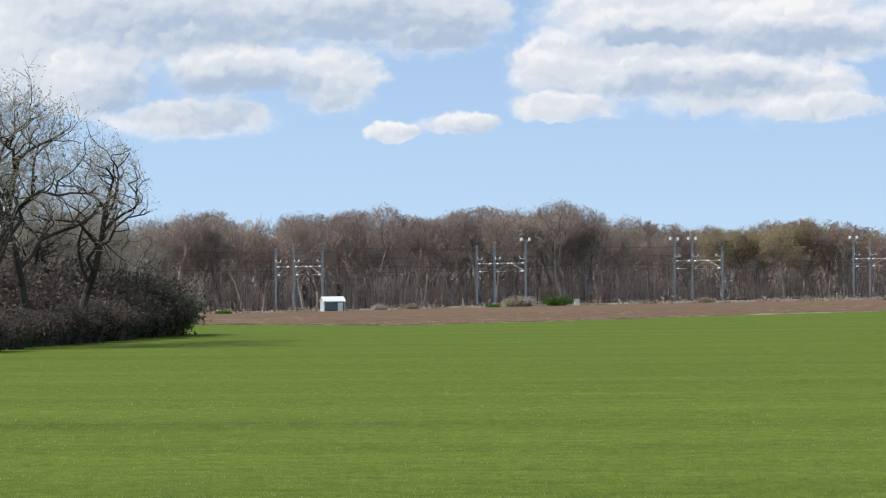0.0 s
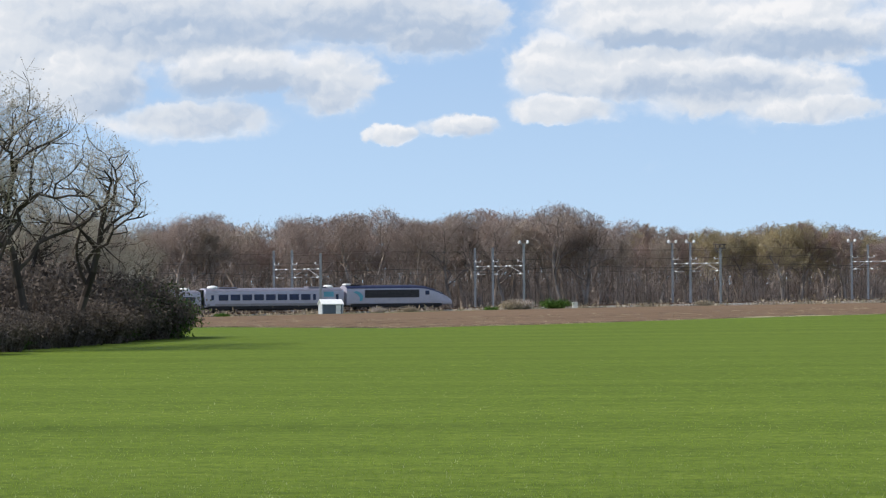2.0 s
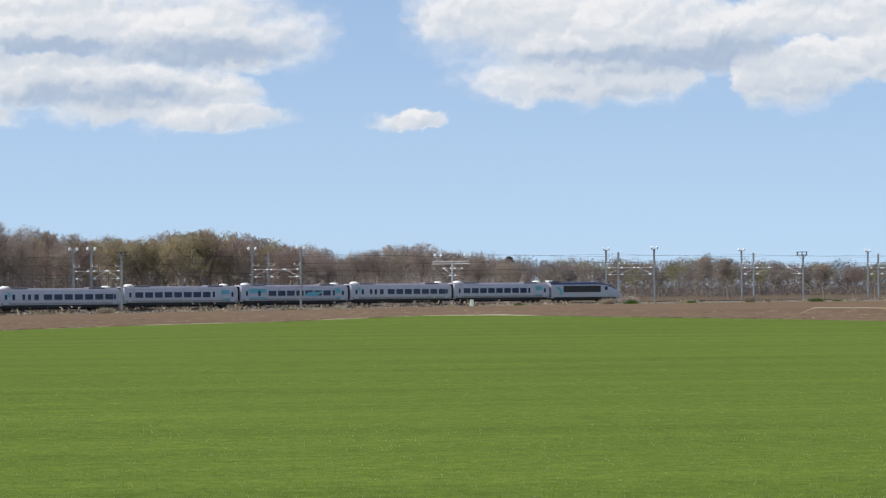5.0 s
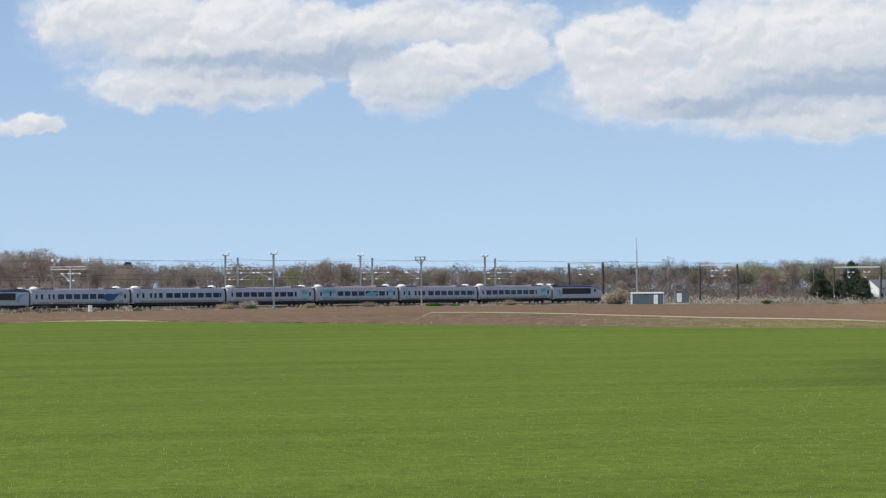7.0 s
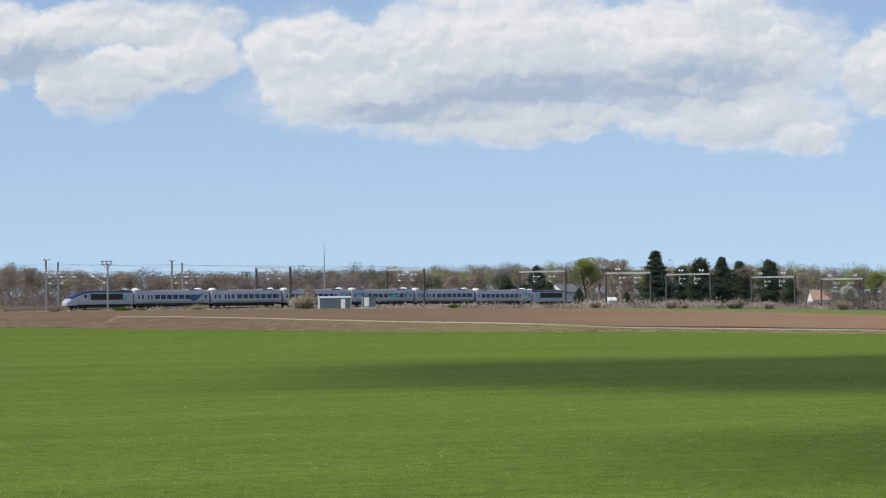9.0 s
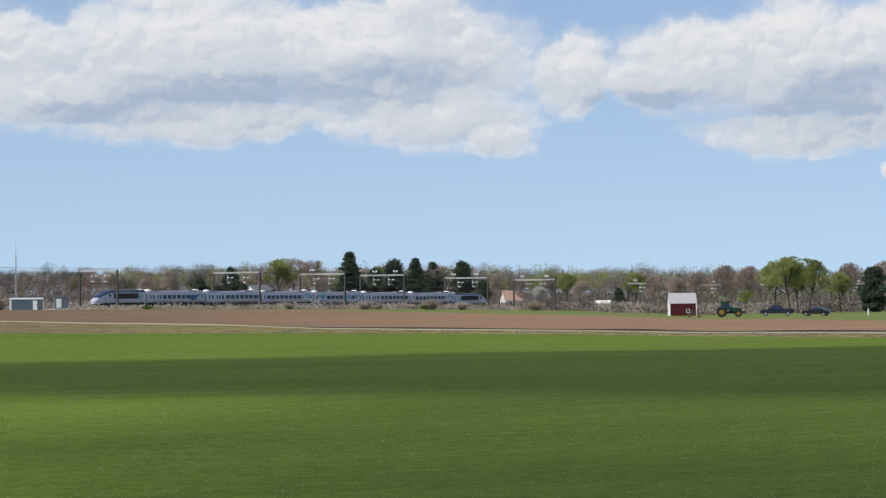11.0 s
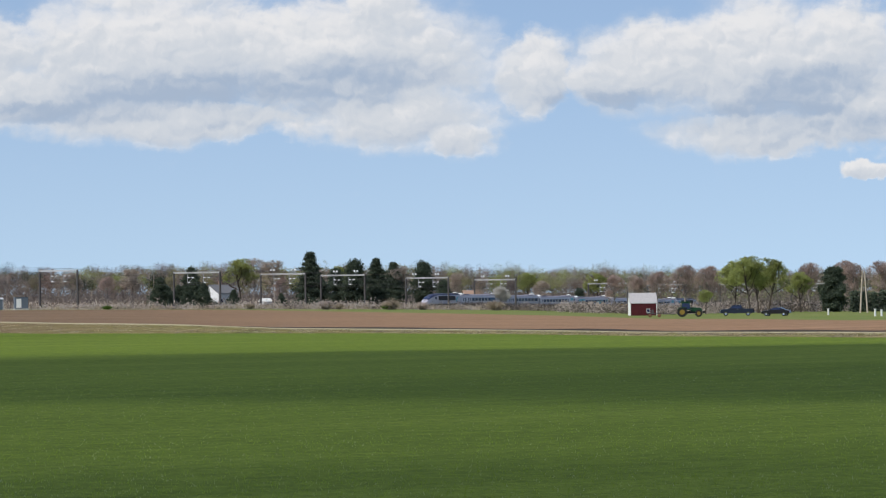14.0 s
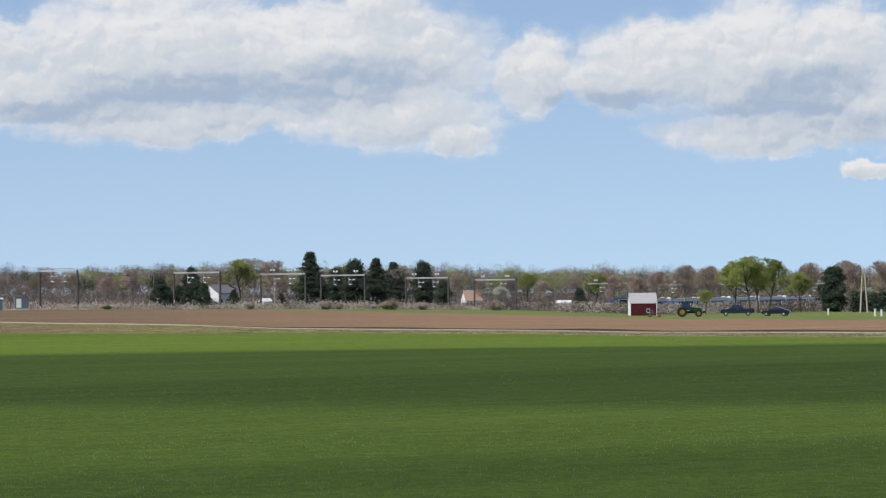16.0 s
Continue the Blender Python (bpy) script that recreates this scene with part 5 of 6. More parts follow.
def wheel_set(ob, spots, r, w, rim_mat, tyre_mat=RUBBER, lugs=0):
    for x, y in spots:
        prof = [(r * 0.55, -w / 2), (r * 0.93, -w / 2), (r, -w * 0.3), (r, w * 0.3), (r * 0.93, w / 2), (r * 0.55, w / 2)]
        wh = thing_part("wheel", ob)
        g = Geo().lathe(prof, 22, (0, 1, 0), (x, y, r))
        for i in range(lugs):
            a_ = 2 * math.pi * i / lugs
            g.box((x + r * 1.0 * math.cos(a_), y, r + r * 1.0 * math.sin(a_)), (0.09, w, 0.09))
        part("tyre", g, tyre_mat, wh)
        part("rim", Geo().lathe([(0.05, -w * 0.56), (r * 0.3, -w * 0.52), (r * 0.54, -w * 0.54), (r * 0.56, w * 0.5), (0.05, w * 0.56)], 16, (0, 1, 0), (x, y, r)), rim_mat, wh)


def thing_part(name, parent):
    ob = new(name)
    ob.parent = parent
    return ob


def slab(prof, y0, y1, inset=0.0):
    """A side profile (x, z) drawn out across a vehicle, drawn in a little at both flanks."""
    cx = sum(p[0] for p in prof) / len(prof)
    cz = sum(p[1] for p in prof) / len(prof)
    secs = []
    for y, k in ((y0, 1 - inset), (y0 + 0.08 * (y1 - y0), 1), (y1 - 0.08 * (y1 - y0), 1), (y1, 1 - inset)):
        secs.append([(cx + (x - cx) * k, y, cz + (z - cz) * k) for x, z in prof])
    return Geo().loft(secs)


def pickup():
    ob = thing("pickup_truck", "dark navy pickup truck parked on the grass", "pickup truck")
    part("body", slab([(-2.75, 0.5), (-2.8, 0.85), (-2.65, 1.05), (-1.35, 1.15), (2.7, 1.15), (2.78, 0.6), (2.6, 0.45), (-2.5, 0.42)], -0.98, 0.98, 0.03), NAVY_CAR, ob)
    part("cab", slab([(-1.4, 1.14), (-0.75, 1.72), (-0.5, 1.80), (0.65, 1.80), (0.95, 1.14)], -0.88, 0.88, 0.05), NAVY_CAR, ob)
    for y in (-1, 1):
        for x0, x1 in ((-1.05, -0.2), (-0.12, 0.62)):
            part("side_window", Geo().loft([[(x0 - 0.02 + (0.25 if x0 < -1 else 0) * 0, y * yy, 1.22), (x1, y * yy, 1.22), (x1, y * yy, 1.66), (x0 + (0.3 if x0 < -1 else 0), y * yy, 1.66)] for yy in (0.86, 0.90)]), GLASS, ob)
        part("mirror", Geo().box((-1.0, y * 1.08, 1.25), (0.14, 0.2, 0.2), 0, 0.03), BLACK, ob)
        part("headlight", Geo().box((-2.72, y * 0.72, 0.92), (0.12, 0.36, 0.2), 0, 0.03), LAMP_WHITE, ob, "clear headlight")
        part("tail_light", Geo().box((2.76, y * 0.86, 0.95), (0.06, 0.16, 0.34), 0, 0.02), RED_WOOD, ob, "red tail light")
        part("door_handle", Geo().box((0.1, y * 0.99, 1.06), (0.22, 0.04, 0.05)), CHROME, ob)
    part("front_bumper", Geo().box((-2.82, 0, 0.58), (0.2, 1.9, 0.24), 0, 0.05), CHROME, ob, "chrome front bumper")
    part("rear_bumper", Geo().box((2.84, 0, 0.56), (0.18, 1.9, 0.2), 0, 0.05), CHROME, ob, "chrome rear bumper")
    part("grille", Geo().box((-2.8, 0, 0.88), (0.06, 1.0, 0.28), 0, 0.02), DARK_STEEL, ob)
    part("bed_rail", Geo().box((1.9, 0, 1.17), (1.7, 1.6, 0.04)), BLACK, ob, "dark open bed")
    wheel_set(ob, [(x, y) for x in (-1.85, 1.75) for y in (-0.86, 0.86)], 0.39, 0.26, CHROME)
    return ob


def sedan():
    ob = thing("car", "low black car parked on the grass", "car")
    part("body", slab([(-2.2, 0.42), (-2.25, 0.66), (-1.9, 0.80), (-0.9, 0.92), (1.5, 0.95), (2.15, 0.85), (2.2, 0.5), (2.0, 0.34), (-2.0, 0.32)], -0.9, 0.9, 0.04), BLACK_CAR, ob)
    part("cabin", slab([(-1.0, 0.90), (-0.35, 1.30), (0.1, 1.37), (0.7, 1.33), (1.55, 0.94)], -0.76, 0.76, 0.08), BLACK_CAR, ob)
    for y in (-1, 1):
        part("side_window", Geo().loft([[(-0.7, y * yy, 0.97), (1.05, y * yy, 0.99), (0.65, y * yy, 1.27), (-0.28, y * yy, 1.25)] for yy in (0.74, 0.79)]), GLASS, ob)
        part("headlight", Geo().box((-2.16, y * 0.66, 0.66), (0.14, 0.34, 0.14), 0, 0.03), LAMP_WHITE, ob)
        part("tail_light", Geo().box((2.17, y * 0.68, 0.74), (0.08, 0.34, 0.14), 0, 0.03), RED_WOOD, ob)
        part("mirror", Geo().box((-0.75, y * 0.92, 0.98), (0.12, 0.16, 0.12), 0, 0.03), BLACK_CAR, ob)
    wheel_set(ob, [(x, y) for x in (-1.4, 1.35) for y in (-0.8, 0.8)], 0.32, 0.22, CHROME)
    return ob


def tractor():
    ob = thing("tractor", "dark green farm tractor with yellow wheel rims", "tractor")
    part("hood", slab([(0.3, 1.0), (0.3, 1.72), (1.9, 1.60), (2.35, 1.42), (2.4, 1.0), (2.2, 0.85)], -0.42, 0.42, 0.05), GREEN_PAINT, ob)
    part("chassis", Geo().box((0.6, 0, 0.85), (3.2, 0.5, 0.4), 0, 0.05), BLACK, ob)
    part("front_weight", Geo().box((2.65, 0, 0.85), (0.5, 0.7, 0.4), 0, 0.06), BLACK, ob)
    cab = part("cab", slab([(-1.3, 1.2), (-1.25, 2.5), (0.2, 2.5), (0.42, 1.2)], -0.78, 0.78, 0.03), GREEN_PAINT, ob)
    for y in (-1, 1):
        part("side_window", Geo().loft([[(-1.15, y * yy, 1.45), (0.28, y * yy, 1.45), (0.12, y * yy, 2.38), (-1.1, y * yy, 2.38)] for yy in (0.74, 0.80)]), GLASS, cab)
        part("fender", Geo().loft([[(x, y * yy, z) for x, z in ((-2.0, 1.35), (-1.7, 1.72), (-0.5, 1.78), (-0.35, 1.6), (-0.6, 1.66), (-1.62, 1.6), (-1.88, 1.28))] for yy in (0.7, 1.25)]), GREEN_PAINT, ob)
        part("headlight", Geo().box((2.38, y * 0.25, 1.25), (0.06, 0.18, 0.14)), LAMP_WHITE, ob)
    part("cab_roof", Geo().box((-0.5, 0, 2.60), (1.9, 1.7, 0.2), 0, 0.07), GREEN_PAINT, ob, "green cab roof")
    part("exhaust", Geo().tube((0.55, -0.42, 1.6), (0.55, -0.42, 2.85), 0.06, n=8), BLACK, ob, "black upright exhaust pipe")
    wheel_set(ob, [(-1.15, -1.0), (-1.15, 1.0)], 0.85, 0.5, YELLOW_PAINT, RUBBER, 24)
    wheel_set(ob, [(1.75, -0.9), (1.75, 0.9)], 0.62, 0.4, YELLOW_PAINT, RUBBER, 20)
    return ob


def harrow():
    ob = thing("disc_harrow", "dark steel disc harrow hitched behind the tractor", "disc harrow")
    fr = Geo()
    for x in (-1.2, 0.0, 1.2):
        fr.box((x, 0, 0.62), (0.14, 3.0, 0.14))
    for y in (-1.2, 1.2):
        fr.box((0, y, 0.62), (2.6, 0.12, 0.12))
    part("frame", fr, DARK_STEEL, ob)
    part("drawbar", Geo().tube((1.2, 0, 0.62), (3.3, 0, 0.5), 0.07, n=6), DARK_STEEL, ob)
    for x in (-0.75, 0.75):
        for i in range(9):
            part("disc", Geo().lathe([(0.05, -0.03), (0.28, 0.03), (0.29, 0.04), (0.05, 0.0)], 14, (0.3, 1, 0), (x, -1.3 + 0.32 * i, 0.29)), RUST, ob)
    part("hydraulic_mast", Geo().box((-0.3, 0, 0.95), (0.4, 0.3, 0.6), 0, 0.05), DARK_STEEL, ob)
    return ob


def wood_pole(h, lean):
    ob = thing("utility_pole", "weathered pale wooden utility pole", "utility pole", group="utility poles")
    part("shaft", Geo().tube((0, 0, -0.5), (lean, 0, h), 0.17, 0.11, 12), TIMBER, ob)
    part("crossarm", Geo().box((lean * 0.93, 0, h * 0.93), (0.12, 1.1, 0.12)), TIMBER, ob)
    return ob


def signal(h):
    ob = thing("railway_signal", "black railway signal head on a thin post", "railway signal", group="railway signals")
    part("post", Geo().tube((0, 0, -0.2), (0, 0, h), 0.07, n=8), DARK_STEEL, ob)
    for z in (h - 0.1, h - 1.5):
        head = part("signal_head", Geo().box((0, -0.18, z), (0.62, 0.2, 1.0), 0, 0.08), BLACK, ob)
        for dz in (0.28, 0.0, -0.28):
            part("visor", Geo().tube((0, -0.28, z + dz), (0, -0.5, z + dz), 0.11, n=10), BLACK, head)
    part("ladder", Geo().box((0, 0.25, h * 0.5), (0.34, 0.05, h)), DARK_STEEL, ob)
    return ob


def cabinet(w, d, h, label, mat):
    ob = thing("trackside_cabinet", label, "equipment cabinet")
    part("body", Geo().box((0, 0, h / 2 + 0.15), (w, d, h), 0, 0.04), mat, ob)
    part("plinth", Geo().box((0, 0, 0.05), (w + 0.2, d + 0.2, 0.3)), CONCRETE, ob)
    part("lid", Geo().box((0, 0, h + 0.2), (w + 0.12, d + 0.12, 0.1), 0, 0.03), mat, ob)
    part("door", Geo().box((-w * 0.22, -d / 2 - 0.03, h / 2 + 0.12), (w * 0.38, 0.05, h * 0.8), 0, 0.01), WHITE_PAINT if w > 2 else mat, ob, "pale cabinet door")
    return ob


def place_things():
    face = lambda az: -az
    # trackside shed and signals by the wood
    s = hut("shed", "small blue-grey shed with a white metal roof", "shed", 3.3, 2.6, 1.75, 2.4, BLUE_GREY, WHITE_PAINT, 0.3, (0.9, 0.8, 1.6), (), 0.12, PALE_METAL)
    put_at(s, -2.12, 462, face(-2.12) + 14)
    sig = signal(4.3)
    sig.matrix_basis = base_of(229.5, 2.2) @ pose(0, 0, 0, 0, 0, -90)
    copy_thing(sig, base_of(236.0, 2.2) @ pose(0, 0, 0, 0, 0, -90))
    put_at(cabinet(0.9, 0.6, 1.1, "small pale grey trackside cabinet", WHITE_PAINT), 2.55, 492, -2)
    put_at(cabinet(0.7, 0.5, 1.3, "narrow pale trackside cabinet", WHITE_PAINT), 12.0, 560, -12)
    # blue-grey equipment huts
    h2 = hut("equipment_hut", "low blue-grey equipment hut with a white roof", "hut", 6.6, 3.0, 2.1, 2.35, BLUE_GREY, PALE_METAL, 0.4, (1.6, 0.9, 1.9), (), 0.1, PALE_METAL)
    put_at(h2, 22.62, 622, face(22.62) + 7)
    put_at(cabinet(2.7, 2.0, 2.3, "blue-grey equipment cabinet with a pale door", BLUE_GREY), 23.27, 620, face(23.27) + 10)
    mast = thing("radio_mast", "thin grey radio mast", "mast")
    part("pole", Geo().tube((0, 0, 0), (0, 0, 14.0), 0.2, 0.14, 8), STEEL, mast)
    part("antenna", Geo().tube((0, 0, 13.9), (0, 0, 17.2), 0.07, 0.04, 6), STEEL, mast)
    part("foundation", Geo().lathe([(0.5, -0.4), (0.5, 0.2), (0.4, 0.25)], 12), CONCRETE, mast)
    put_at(mast, 22.43, 780, 0)
    # houses beyond the line
    hw = hut("house", "white clapboard house with a grey roof", "house", 8.0, 7.0, 4.2, 6.6, HOUSE_WHITE, GREY_ROOF, 0.5, (1.5, 1.0, 2.1), ((-2.4, 1.7, 0.9, 1.3), (-0.4, 1.7, 0.9, 1.3), (3.0, 1.7, 0.9, 1.3)), 0.4, HOUSE_WHITE)
    part("chimney", Geo().box((1.2, 0.3, 6.8), (0.7, 0.7, 1.6), 0, 0.03), TAN_ROOF, hw, "brick chimney")
    put_at(hw, 27.0, 905, face(27) + 50)
    put_at(hut("outbuilding", "small white outbuilding with a pale roof", "outbuilding", 3.0, 2.6, 1.8, 2.6, HOUSE_WHITE, WHITE_PAINT, 0.4, (0.3, 0.8, 1.6)), 27.9, 905, face(27.9) + 30)
    put_at(hut("house", "white house with a tan shingle roof", "house", 6.4, 6.0, 2.4, 5.6, HOUSE_WHITE, TAN_ROOF, 0.5, (0.8, 0.9, 2.0), ((-1.6, 1.4, 0.8, 1.1),), 0.4), 31.85, 1060, face(31.85) + 20)
    put_at(hut("shed", "long low shed with a white roof", "shed", 5.0, 4.0, 1.8, 2.8, HOUSE_WHITE, WHITE_PAINT, 0.5), 33.6, 1090, face(33.6) + 8)
    # the farmyard
    barn = hut("barn", "small dark red barn with a pale shingle roof", "barn", 5.1, 3.6, 2.35, 4.15, RED_WOOD, SHINGLE, 0.28, None, ((0.9, 0.9, 0.5, 0.6),), 0.1, WHITE_PAINT)
    put_at(barn, 35.1, 572, face(35.1) + 7)
    put_at(tractor(), 35.98, 486, face(35.98), 0.92)
    put_at(harrow(), 35.33, 488, face(35.33))
    put_at(pickup(), 36.9, 492, face(36.9))
    put_at(sedan(), 37.64, 462, face(37.64) - 14)
    p1 = wood_pole(7.6, 0.5)
    put_at(p1, 39.22, 545, face(39))
    copy_at(p1, 39.36, 552, face(39) + 180, 0.98)
    # plain posts standing in for white mailboxes
    for i, (a_, r, h) in enumerate(((38.62, 470, 0.9), (39.5, 410, 0.9), (39.62, 408, 0.8))):
        mb = thing("marker_post", "short white post in the grass", "marker post", group="marker posts")
        part("post", Geo().box((0, 0, h / 2 - 0.1), (0.22, 0.22, h + 0.2), 0, 0.03), WHITE_PAINT, mb)
        part("cap", Geo().box((0, 0, h + 0.03), (0.3, 0.3, 0.08), 0, 0.02), WHITE_PAINT, mb)
        put_at(mb, a_, r)


def plant_things():
    sp = pine(1, 17.4, 5.6, "tall dark green spruce beyond the railway", 0.04, 0.3, 64, 150, "spruce", True)
    put_at(sp, 28.76, 935)
    copy_at(sp, 12.72, 760, 40, 0.66)
    copy_at(sp, 30.02, 965, 80, 0.92)
    copy_at(sp, 30.35, 990, 150, 0.86)
    broad = pine(2, 15.0, 4.0, "broad dark green pine beyond the railway", 0.12, 0.55, 30, 230)
    put_at(broad, 29.6, 955, 0, 0.98)
    copy_at(broad, 30.92, 975, 130, 0.98)
    copy_at(broad, 31.3, 960, 10, 0.6)
    copy_at(broad, 33.9, 1030, 50, 0.5)
    copy_at(broad, 28.95, 960, 200, 0.6)
    copy_at(broad, 29.25, 985, 240, 0.8)
    low = pine(3, 8.6, 3.6, "dense dark cedar beside the white house", 0.0, 0.8, 30, 190, "cedar", True)
    for i, (a_, r, s_) in enumerate(((25.9, 850, 0.98), (26.25, 855, 0.72), (26.05, 870, 0.7), (26.5, 870, 1.32), (26.42, 850, 0.7), (26.72, 850, 0.82), (28.2, 880, 0.5), (27.3, 900, 0.6))):
        (put_at if i == 0 else copy_at)(low, a_, r, 60 * i, s_)
    big = pine(4, 9.8, 2.8, "dark green conifer beside the lawn", 0.02, 0.5, 40, 240)
    put_at(big, 38.72, 640, 0, 0.92)
    arb = conifer(5, 3.9, 0.85, "clipped columnar evergreen in a row", "dark", 22, "columnar_evergreen")
    for i, a_ in enumerate((39.12, 39.3, 39.48, 39.66, 39.84, 40.02)):
        (put_at if i == 0 else copy_at)(arb, a_, 600, 40 * i, 1.0 - 0.04 * (i % 3))
    # spring trees by the farmyard
    lime = tree("tree", "spreading tree in bright lime-green young leaf", 61, 12.0, 0.95, 8, 8, 3, "lime", 0.15, GROVE_BARK, 0.02, dome=(0.42, 0.58, 0.44))
    put_at(lime, 37.15, 640)
    copy_at(lime, 37.5, 650, 120, 0.97)
    copy_at(lime, 36.85, 650, 200, 0.93)
    copy_at(lime, 37.3, 665, 250, 0.9)
    copy_at(lime, 38.1, 660, 20, 0.72)
    copy_at(lime, 27.45, 960, 0, 1.25)
    copy_at(lime, 32.9, 1100, 60, 1.05)
    copy_at(lime, 34.2, 1080, 100, 1.1)
    copy_at(lime, 29.3, 1020, 80, 1.1)
    copy_at(lime, 36.3, 640, 80, 0.42)
    gt = tree("tree", "bare tree with reddish spring twigs", 67, 11.5, 0.85, 8, 7, 2, "russet", 0.11, DARK_BARK, 0.025, dome=(0.36, 0.56, 0.46))
    put_at(gt, 35.9, 720, 0, 1.0)
    for i, (a_, r, s_) in enumerate(((36.35, 700, 0.95), (35.4, 740, 0.9), (38.3, 680, 0.95), (34.6, 800, 0.85), (39.1, 700, 0.95), (39.6, 720, 1.0), (35.0, 800, 0.8), (38.9, 740, 1.05), (24.9, 800, 0.75), (28.2, 900, 0.8), (40.3, 700, 0.95))):
        copy_at(gt, a_, r, 47 * i, s_)
    gy = tree("tree", "bare grey tree with fine pale twigs", 71, 12.5, 0.8, 8, 8, 1, "tan", 0.11, DARK_BARK, 0.028, dome=(0.36, 0.58, 0.44))
    put_at(gy, 28.1, 990, 0, 1.2)
    for i, (a_, r, s_) in enumerate(((30.5, 990, 1.1), (31.6, 1010, 0.95), (32.1, 1020, 0.85), (33.2, 1040, 0.8), (27.7, 1000, 1.25), (29.0, 1000, 1.0), (25.3, 880, 0.9), (34.9, 1000, 1.0), (22.1, 640, 0.42), (24.2, 840, 0.8), (20.2, 820, 0.7), (18.7, 800, 0.75), (16.9, 830, 0.9), (16.5, 860, 0.95))):
        copy_at(gy, a_, r, 33 * i, s_)
    bl = tree("tree", "round tree covered in white blossom", 73, 6.6, 1.0, 8, 9, 3, "white", 0.13, BARK, 0.02)
    put_at(bl, 32.42, 930)
    yb = bush("bush covered in yellow blossom", 75, 4.0, 2.6, 2600, 0.16, "yellow", 40)
    put_at(yb, 34.75, 900)
    gb = bush("low leafy green bush beside the railway", 76, 5.0, 2.0, 3200, 0.13, "green", 40)
    put_at(gb, 2.18, 488, 0, 1.05)
    for i, (a_, r, s_) in enumerate(((0.95, 480, 0.5), (15.05, 585, 0.55), (18.55, 650, 0.62), (18.95, 655, 0.42), (24.9, 690, 0.5), (16.2, 600, 0.4), (12.9, 570, 0.4), (30.2, 800, 0.6), (-4.2, 452, 0.45))):
        copy_at(gb, a_, r, 61 * i, s_)
    tb = bush("bare tan bush of thin twigs beside the railway", 78, 4.6, 2.4, 2600, 0.13, "straw", 120)
    put_at(tb, 22.05, 630, 0, 1.4)
    for i, (a_, r, s_) in enumerate(((1.35, 484, 0.9), (14.6, 580, 0.7), (17.3, 620, 0.7), (20.0, 660, 0.7), (27.6, 735, 0.6), (30.3, 800, 1.2), (29.3, 780, 0.6), (32.3, 850, 1.2), (-0.6, 480, 0.6), (5.0, 515, 0.6), (33.7, 890, 0.7))):
        copy_at(tb, a_, r, 71 * i, s_)
    db = bush("dark bare bush beside the railway", 79, 4.0, 2.2, 2200, 0.12, "grey", 120)
    put_at(db, 15.0, 592, 0, 1.0)
    for i, (a_, r, s_) in enumerate(((1.55, 487, 1.0), (21.95, 650, 1.4), (29.05, 770, 1.1), (30.9, 810, 1.0), (34.0, 900, 1.1), (-1.2, 492, 0.7))):
        copy_at(db, a_, r, 57 * i, s_)


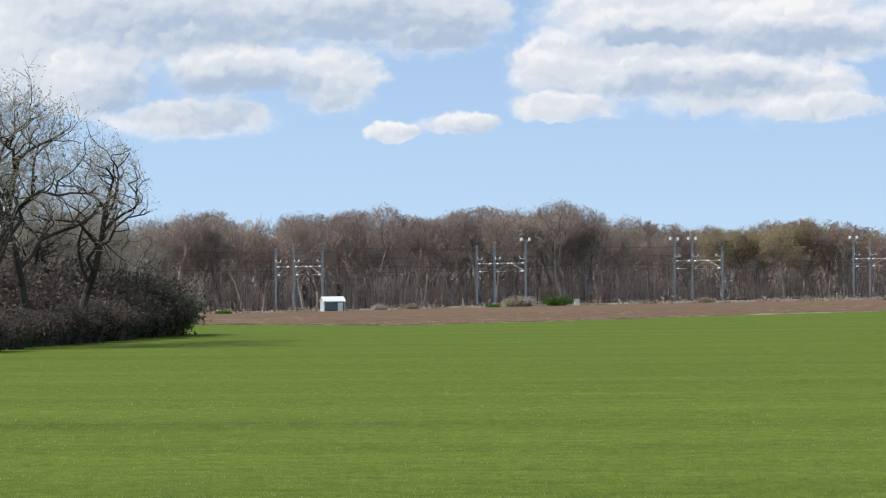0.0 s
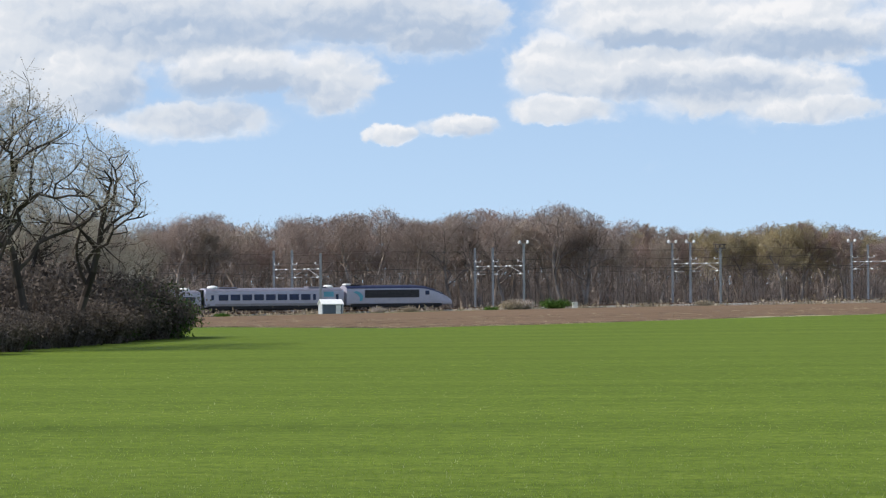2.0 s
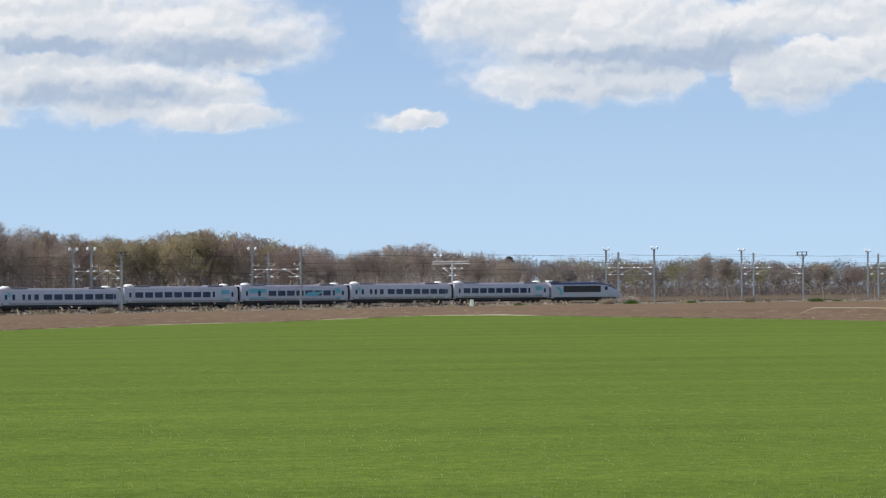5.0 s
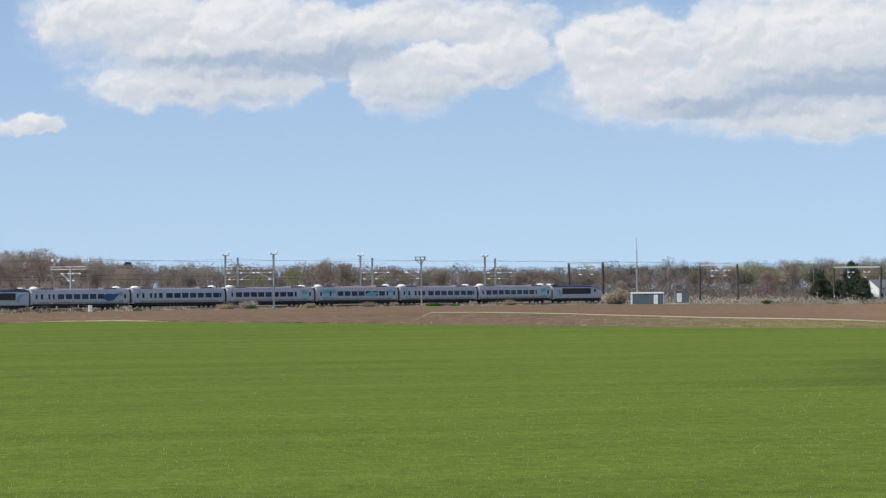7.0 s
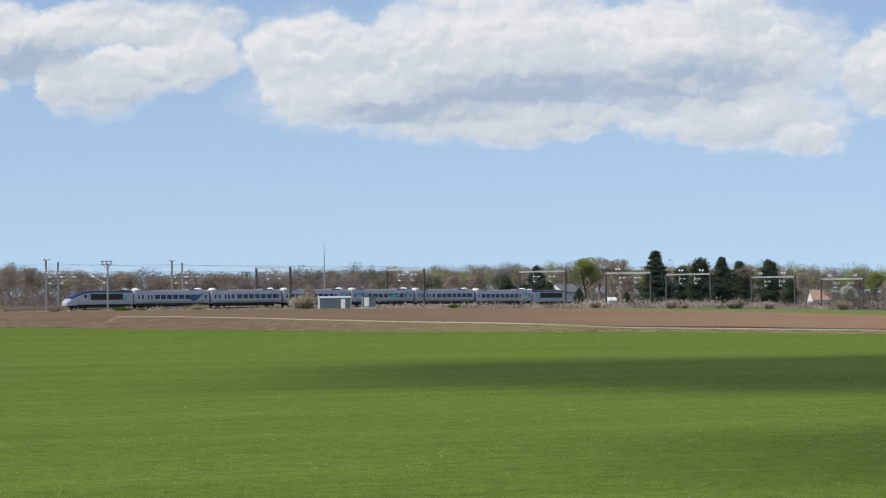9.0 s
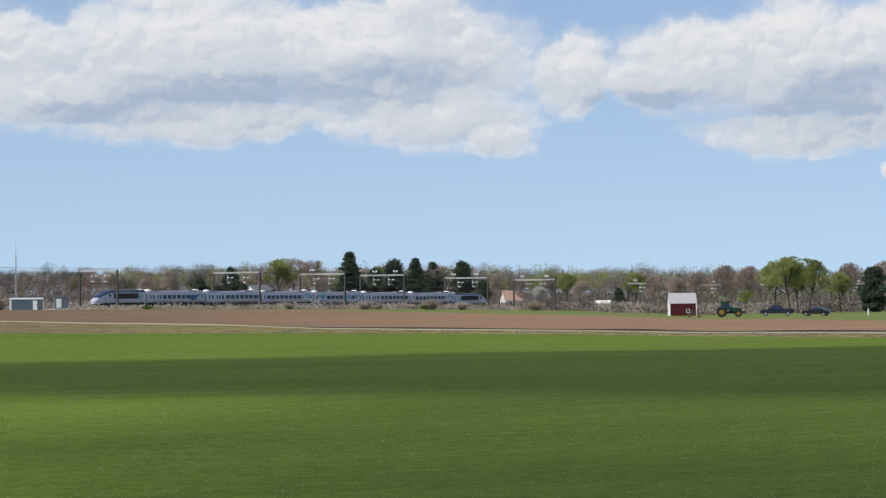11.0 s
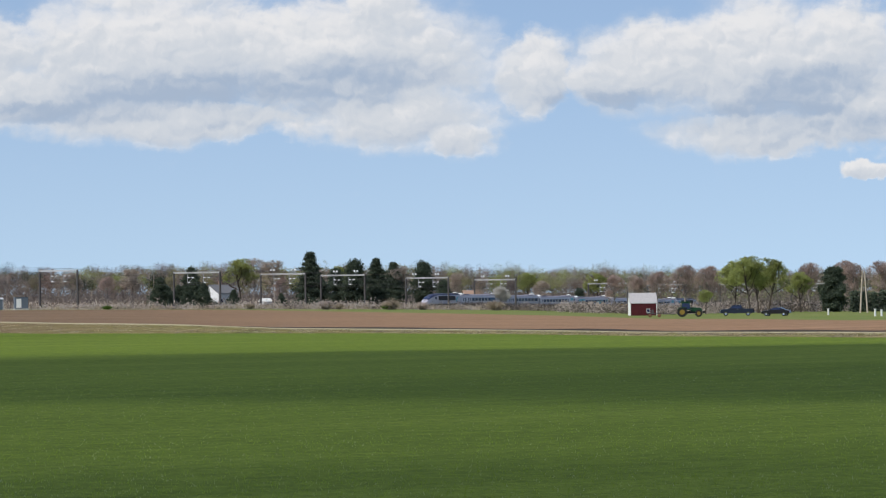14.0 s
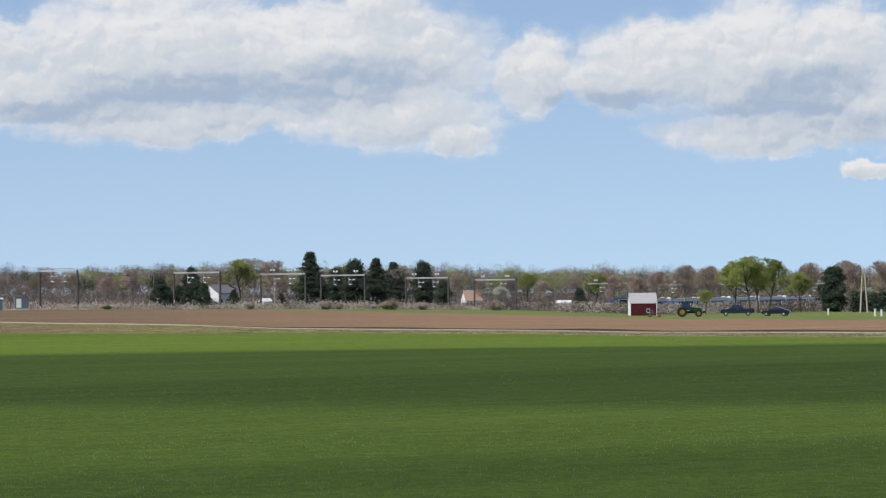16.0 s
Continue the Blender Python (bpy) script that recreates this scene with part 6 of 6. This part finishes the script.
def verge():
    """Dead stalks, scrub, brush heaps and cut branches along the railway."""
    rnd = random.Random(33)
    rng = np.random.default_rng(33)
    pale, dark, tall, screen = [], [], [], []
    log = Geo()
    for i in range(1100):
        s = rnd.uniform(170, 1010)
        off = rnd.uniform(-15.0, -6.0)
        x, y = along(s, off)
        z0 = ground_z(x, y)
        w, h = rnd.uniform(0.8, 3.0), rnd.uniform(0.2, 0.85) * (1.35 if s < 400 or s > 600 else 0.9)
        c = rng.normal(size=(44, 3)) * (w * 0.6, w * 0.6, 0) + (x, y, z0)
        c[:, 2] += np.abs(rng.normal(0, h * 0.5, 44))
        (pale if rnd.random() < 0.55 else dark if rnd.random() < 0.5 else screen).append(c)
        if rnd.random() < 0.3:
            a_ = rnd.uniform(0, 3.14)
            d_ = Vector((math.cos(a_), math.sin(a_), rnd.uniform(-0.05, 0.2))) * rnd.uniform(0.6, 2.2)
            q = Vector((x, y, z0 + 0.25))
            log.tube(q - d_, q + d_, 0.12, 0.06, 5)
    # scrub on both sides of the far stretch
    for i in range(520):
        s = rnd.uniform(585, 1010)
        off = rnd.uniform(12, 48) if rnd.random() < 0.62 else rnd.uniform(-13, -7)
        x, y = along(s, off)
        z0 = ground_z(x, y)
        h = rnd.uniform(0.9, 2.4) * (1.0 if off > 0 else 0.7)
        c = rng.normal(size=(60, 3)) * (1.5, 1.5, 0) + (x, y, z0)
        c[:, 2] += np.abs(rng.normal(0, h * 0.5, 60))
        (tall if rnd.random() < 0.45 else dark if rnd.random() < 0.5 else screen).append(c)
    for i in range(420):
        s, off = rnd.uniform(660, 1010), rnd.uniform(-15, -7)
        x, y = along(s, off)
        z0 = ground_z(x, y)
        h = rnd.uniform(0.6, 1.7)
        c = rng.normal(size=(70, 3)) * (1.4, 1.4, 0) + (x, y, z0)
        c[:, 2] += np.abs(rng.normal(0, h * 0.6, 70))
        (tall if rnd.random() < 0.35 else dark if rnd.random() < 0.4 else screen).append(c)
    # a tall bare screen before the far end of the line
    for i in range(560):
        s, off = rnd.uniform(805, 1080), rnd.uniform(-16, -6)
        x, y = along(s, off)
        z0 = ground_z(x, y)
        h = rnd.uniform(0.9, 2.5)
        c = rng.normal(size=(80, 3)) * (1.1, 1.1, 0) + (x, y, z0)
        c[:, 2] += rng.random(80) * h
        (dark if rnd.random() < 0.15 else screen).append(c)
    # brush under the trees behind the farmyard
    for i in range(520):
        x, y = at(rnd.uniform(33.6, 41.5), rnd.uniform(665, 770))
        z0 = ground_z(x, y)
        h = rnd.uniform(0.8, 2.6)
        c = rng.normal(size=(110, 3)) * (1.5, 1.5, 0) + (x, y, z0)
        c[:, 2] += rng.random(110) ** 1.3 * h
        (dark if rnd.random() < 0.35 else screen).append(c)
    ob = thing("verge_brush", "pale dead stalks and heaped brush along the railway", "brush", kind="stuff")
    flakes("stalk", BUDS["straw"], ob, np.concatenate(pale), 0.6, 0.6)
    flakes("stalk", BUDS["grey"], ob, np.concatenate(dark), 0.5, 0.6)
    flakes("scrub", BUDS["thicket"], ob, np.concatenate(screen), 0.42, 0.8, "dark leafless scrub")
    flakes("scrub", BUDS["tan"], ob, np.concatenate(tall), 0.6, 0.8, "tan leafless scrub")
    tagged(part("branch", log, TIMBER, ob, "cut pale branches"), kind="stuff")


def weeds():
    """Tufts of weed and stubble in the strip between the turf and the soil, and clods beyond it."""
    rnd = random.Random(51)
    rng = np.random.default_rng(51)
    heaps = {"straw": [], "olive": [], "thicket": []}
    for i in range(3000):
        a_ = rnd.uniform(-4.5, 41.0)
        t = lerp_table(TURF_EDGE, a_)
        p0 = lerp_table(PATH_NEAR, a_) if a_ > 18.5 else t + 5
        r = t + (max(p0, t + 6) - t) * rnd.random() ** (1.0 if a_ > 18.5 else 2.0)
        if a_ < 18.5 and rnd.random() < 0.45:
            r = t + rnd.uniform(8, 90)
        x, y = at(a_, r)
        n = 16
        c = rng.normal(size=(n, 3)) * (0.35, 0.35, 0) + (x, y, ground_z(x, y))
        c[:, 2] += np.abs(rng.normal(0, 0.02, n))
        heaps[rnd.choice(("straw", "olive", "thicket") if a_ > 18.5 else ("thicket", "thicket", "olive"))].append(c)
    ob = thing("field_weeds", "low dry weeds and clods between the fields", "weeds", kind="stuff")
    for k, v in heaps.items():
        flakes("tuft", BUDS[k], ob, np.concatenate(v), 0.085, 0.4)


def grass_blades():
    """The nearest turf, blade by blade."""
    rng = np.random.default_rng(4)
    n = 90000
    az = np.radians(rng.uniform(-9.6, 41.0, n))
    r = 39.0 + 85.0 * rng.random(n) ** 2.0
    x, y = r * np.sin(az), r * np.cos(az)
    h = rng.uniform(0.02, 0.055, n) * (0.8 + 0.5 * rng.random(n))
    turn = rng.uniform(0, 2 * np.pi, n)
    w = rng.uniform(0.003, 0.007, n)
    dx, dy = np.cos(turn) * w, np.sin(turn) * w
    lx, ly = rng.normal(0, 0.02, n), rng.normal(0, 0.02, n)
    v = np.empty((n, 3, 3))
    v[:, 0] = np.stack([x - dx, y - dy, np.zeros(n)], 1)
    v[:, 1] = np.stack([x + dx, y + dy, np.zeros(n)], 1)
    v[:, 2] = np.stack([x + lx, y + ly, h], 1)
    me = bpy.data.meshes.new("turf_blade")
    me.vertices.add(3 * n)
    me.vertices.foreach_set("co", v.ravel())
    me.loops.add(3 * n)
    me.loops.foreach_set("vertex_index", np.arange(3 * n, dtype=np.int32))
    me.polygons.add(n)
    me.polygons.foreach_set("loop_start", np.arange(0, 3 * n, 3, dtype=np.int32))
    me.update(calc_edges=True)
    me.validate()
    me.materials.append(islands("grass_blade", [(0, (0.22, 0.32, 0.04)), (0.8, (0.32, 0.42, 0.08)), (1, (0.60, 0.62, 0.38))], 0.6, 0.1, 0.6))
    tagged(new("turf_grass", me), "short bright green mown turf grass", "grass", kind="stuff")


place_things()
plant_things()
verge()
weeds()
grass_blades()


def motions():
    for ob, back, turn in TRAIN:
        rows = []
        for t in range(0, 17, 2):
            s = START + SPEED * t + 0.2 * max(0, t - 9) ** 2 - back
            x, y = along(s)
            rows.append((t, pose(x, y, rail_z(s) + RAIL_TOP, 0, 0, HEADING + turn)))
        walk(ob, rows)
    for ob, to_sun, side in SHADOW:
        walk(ob, [(t, Matrix.Translation(to_sun - side * 5.5 * (t - 13.3))) for t in (0, 4, 8, 12, 16)])


motions()
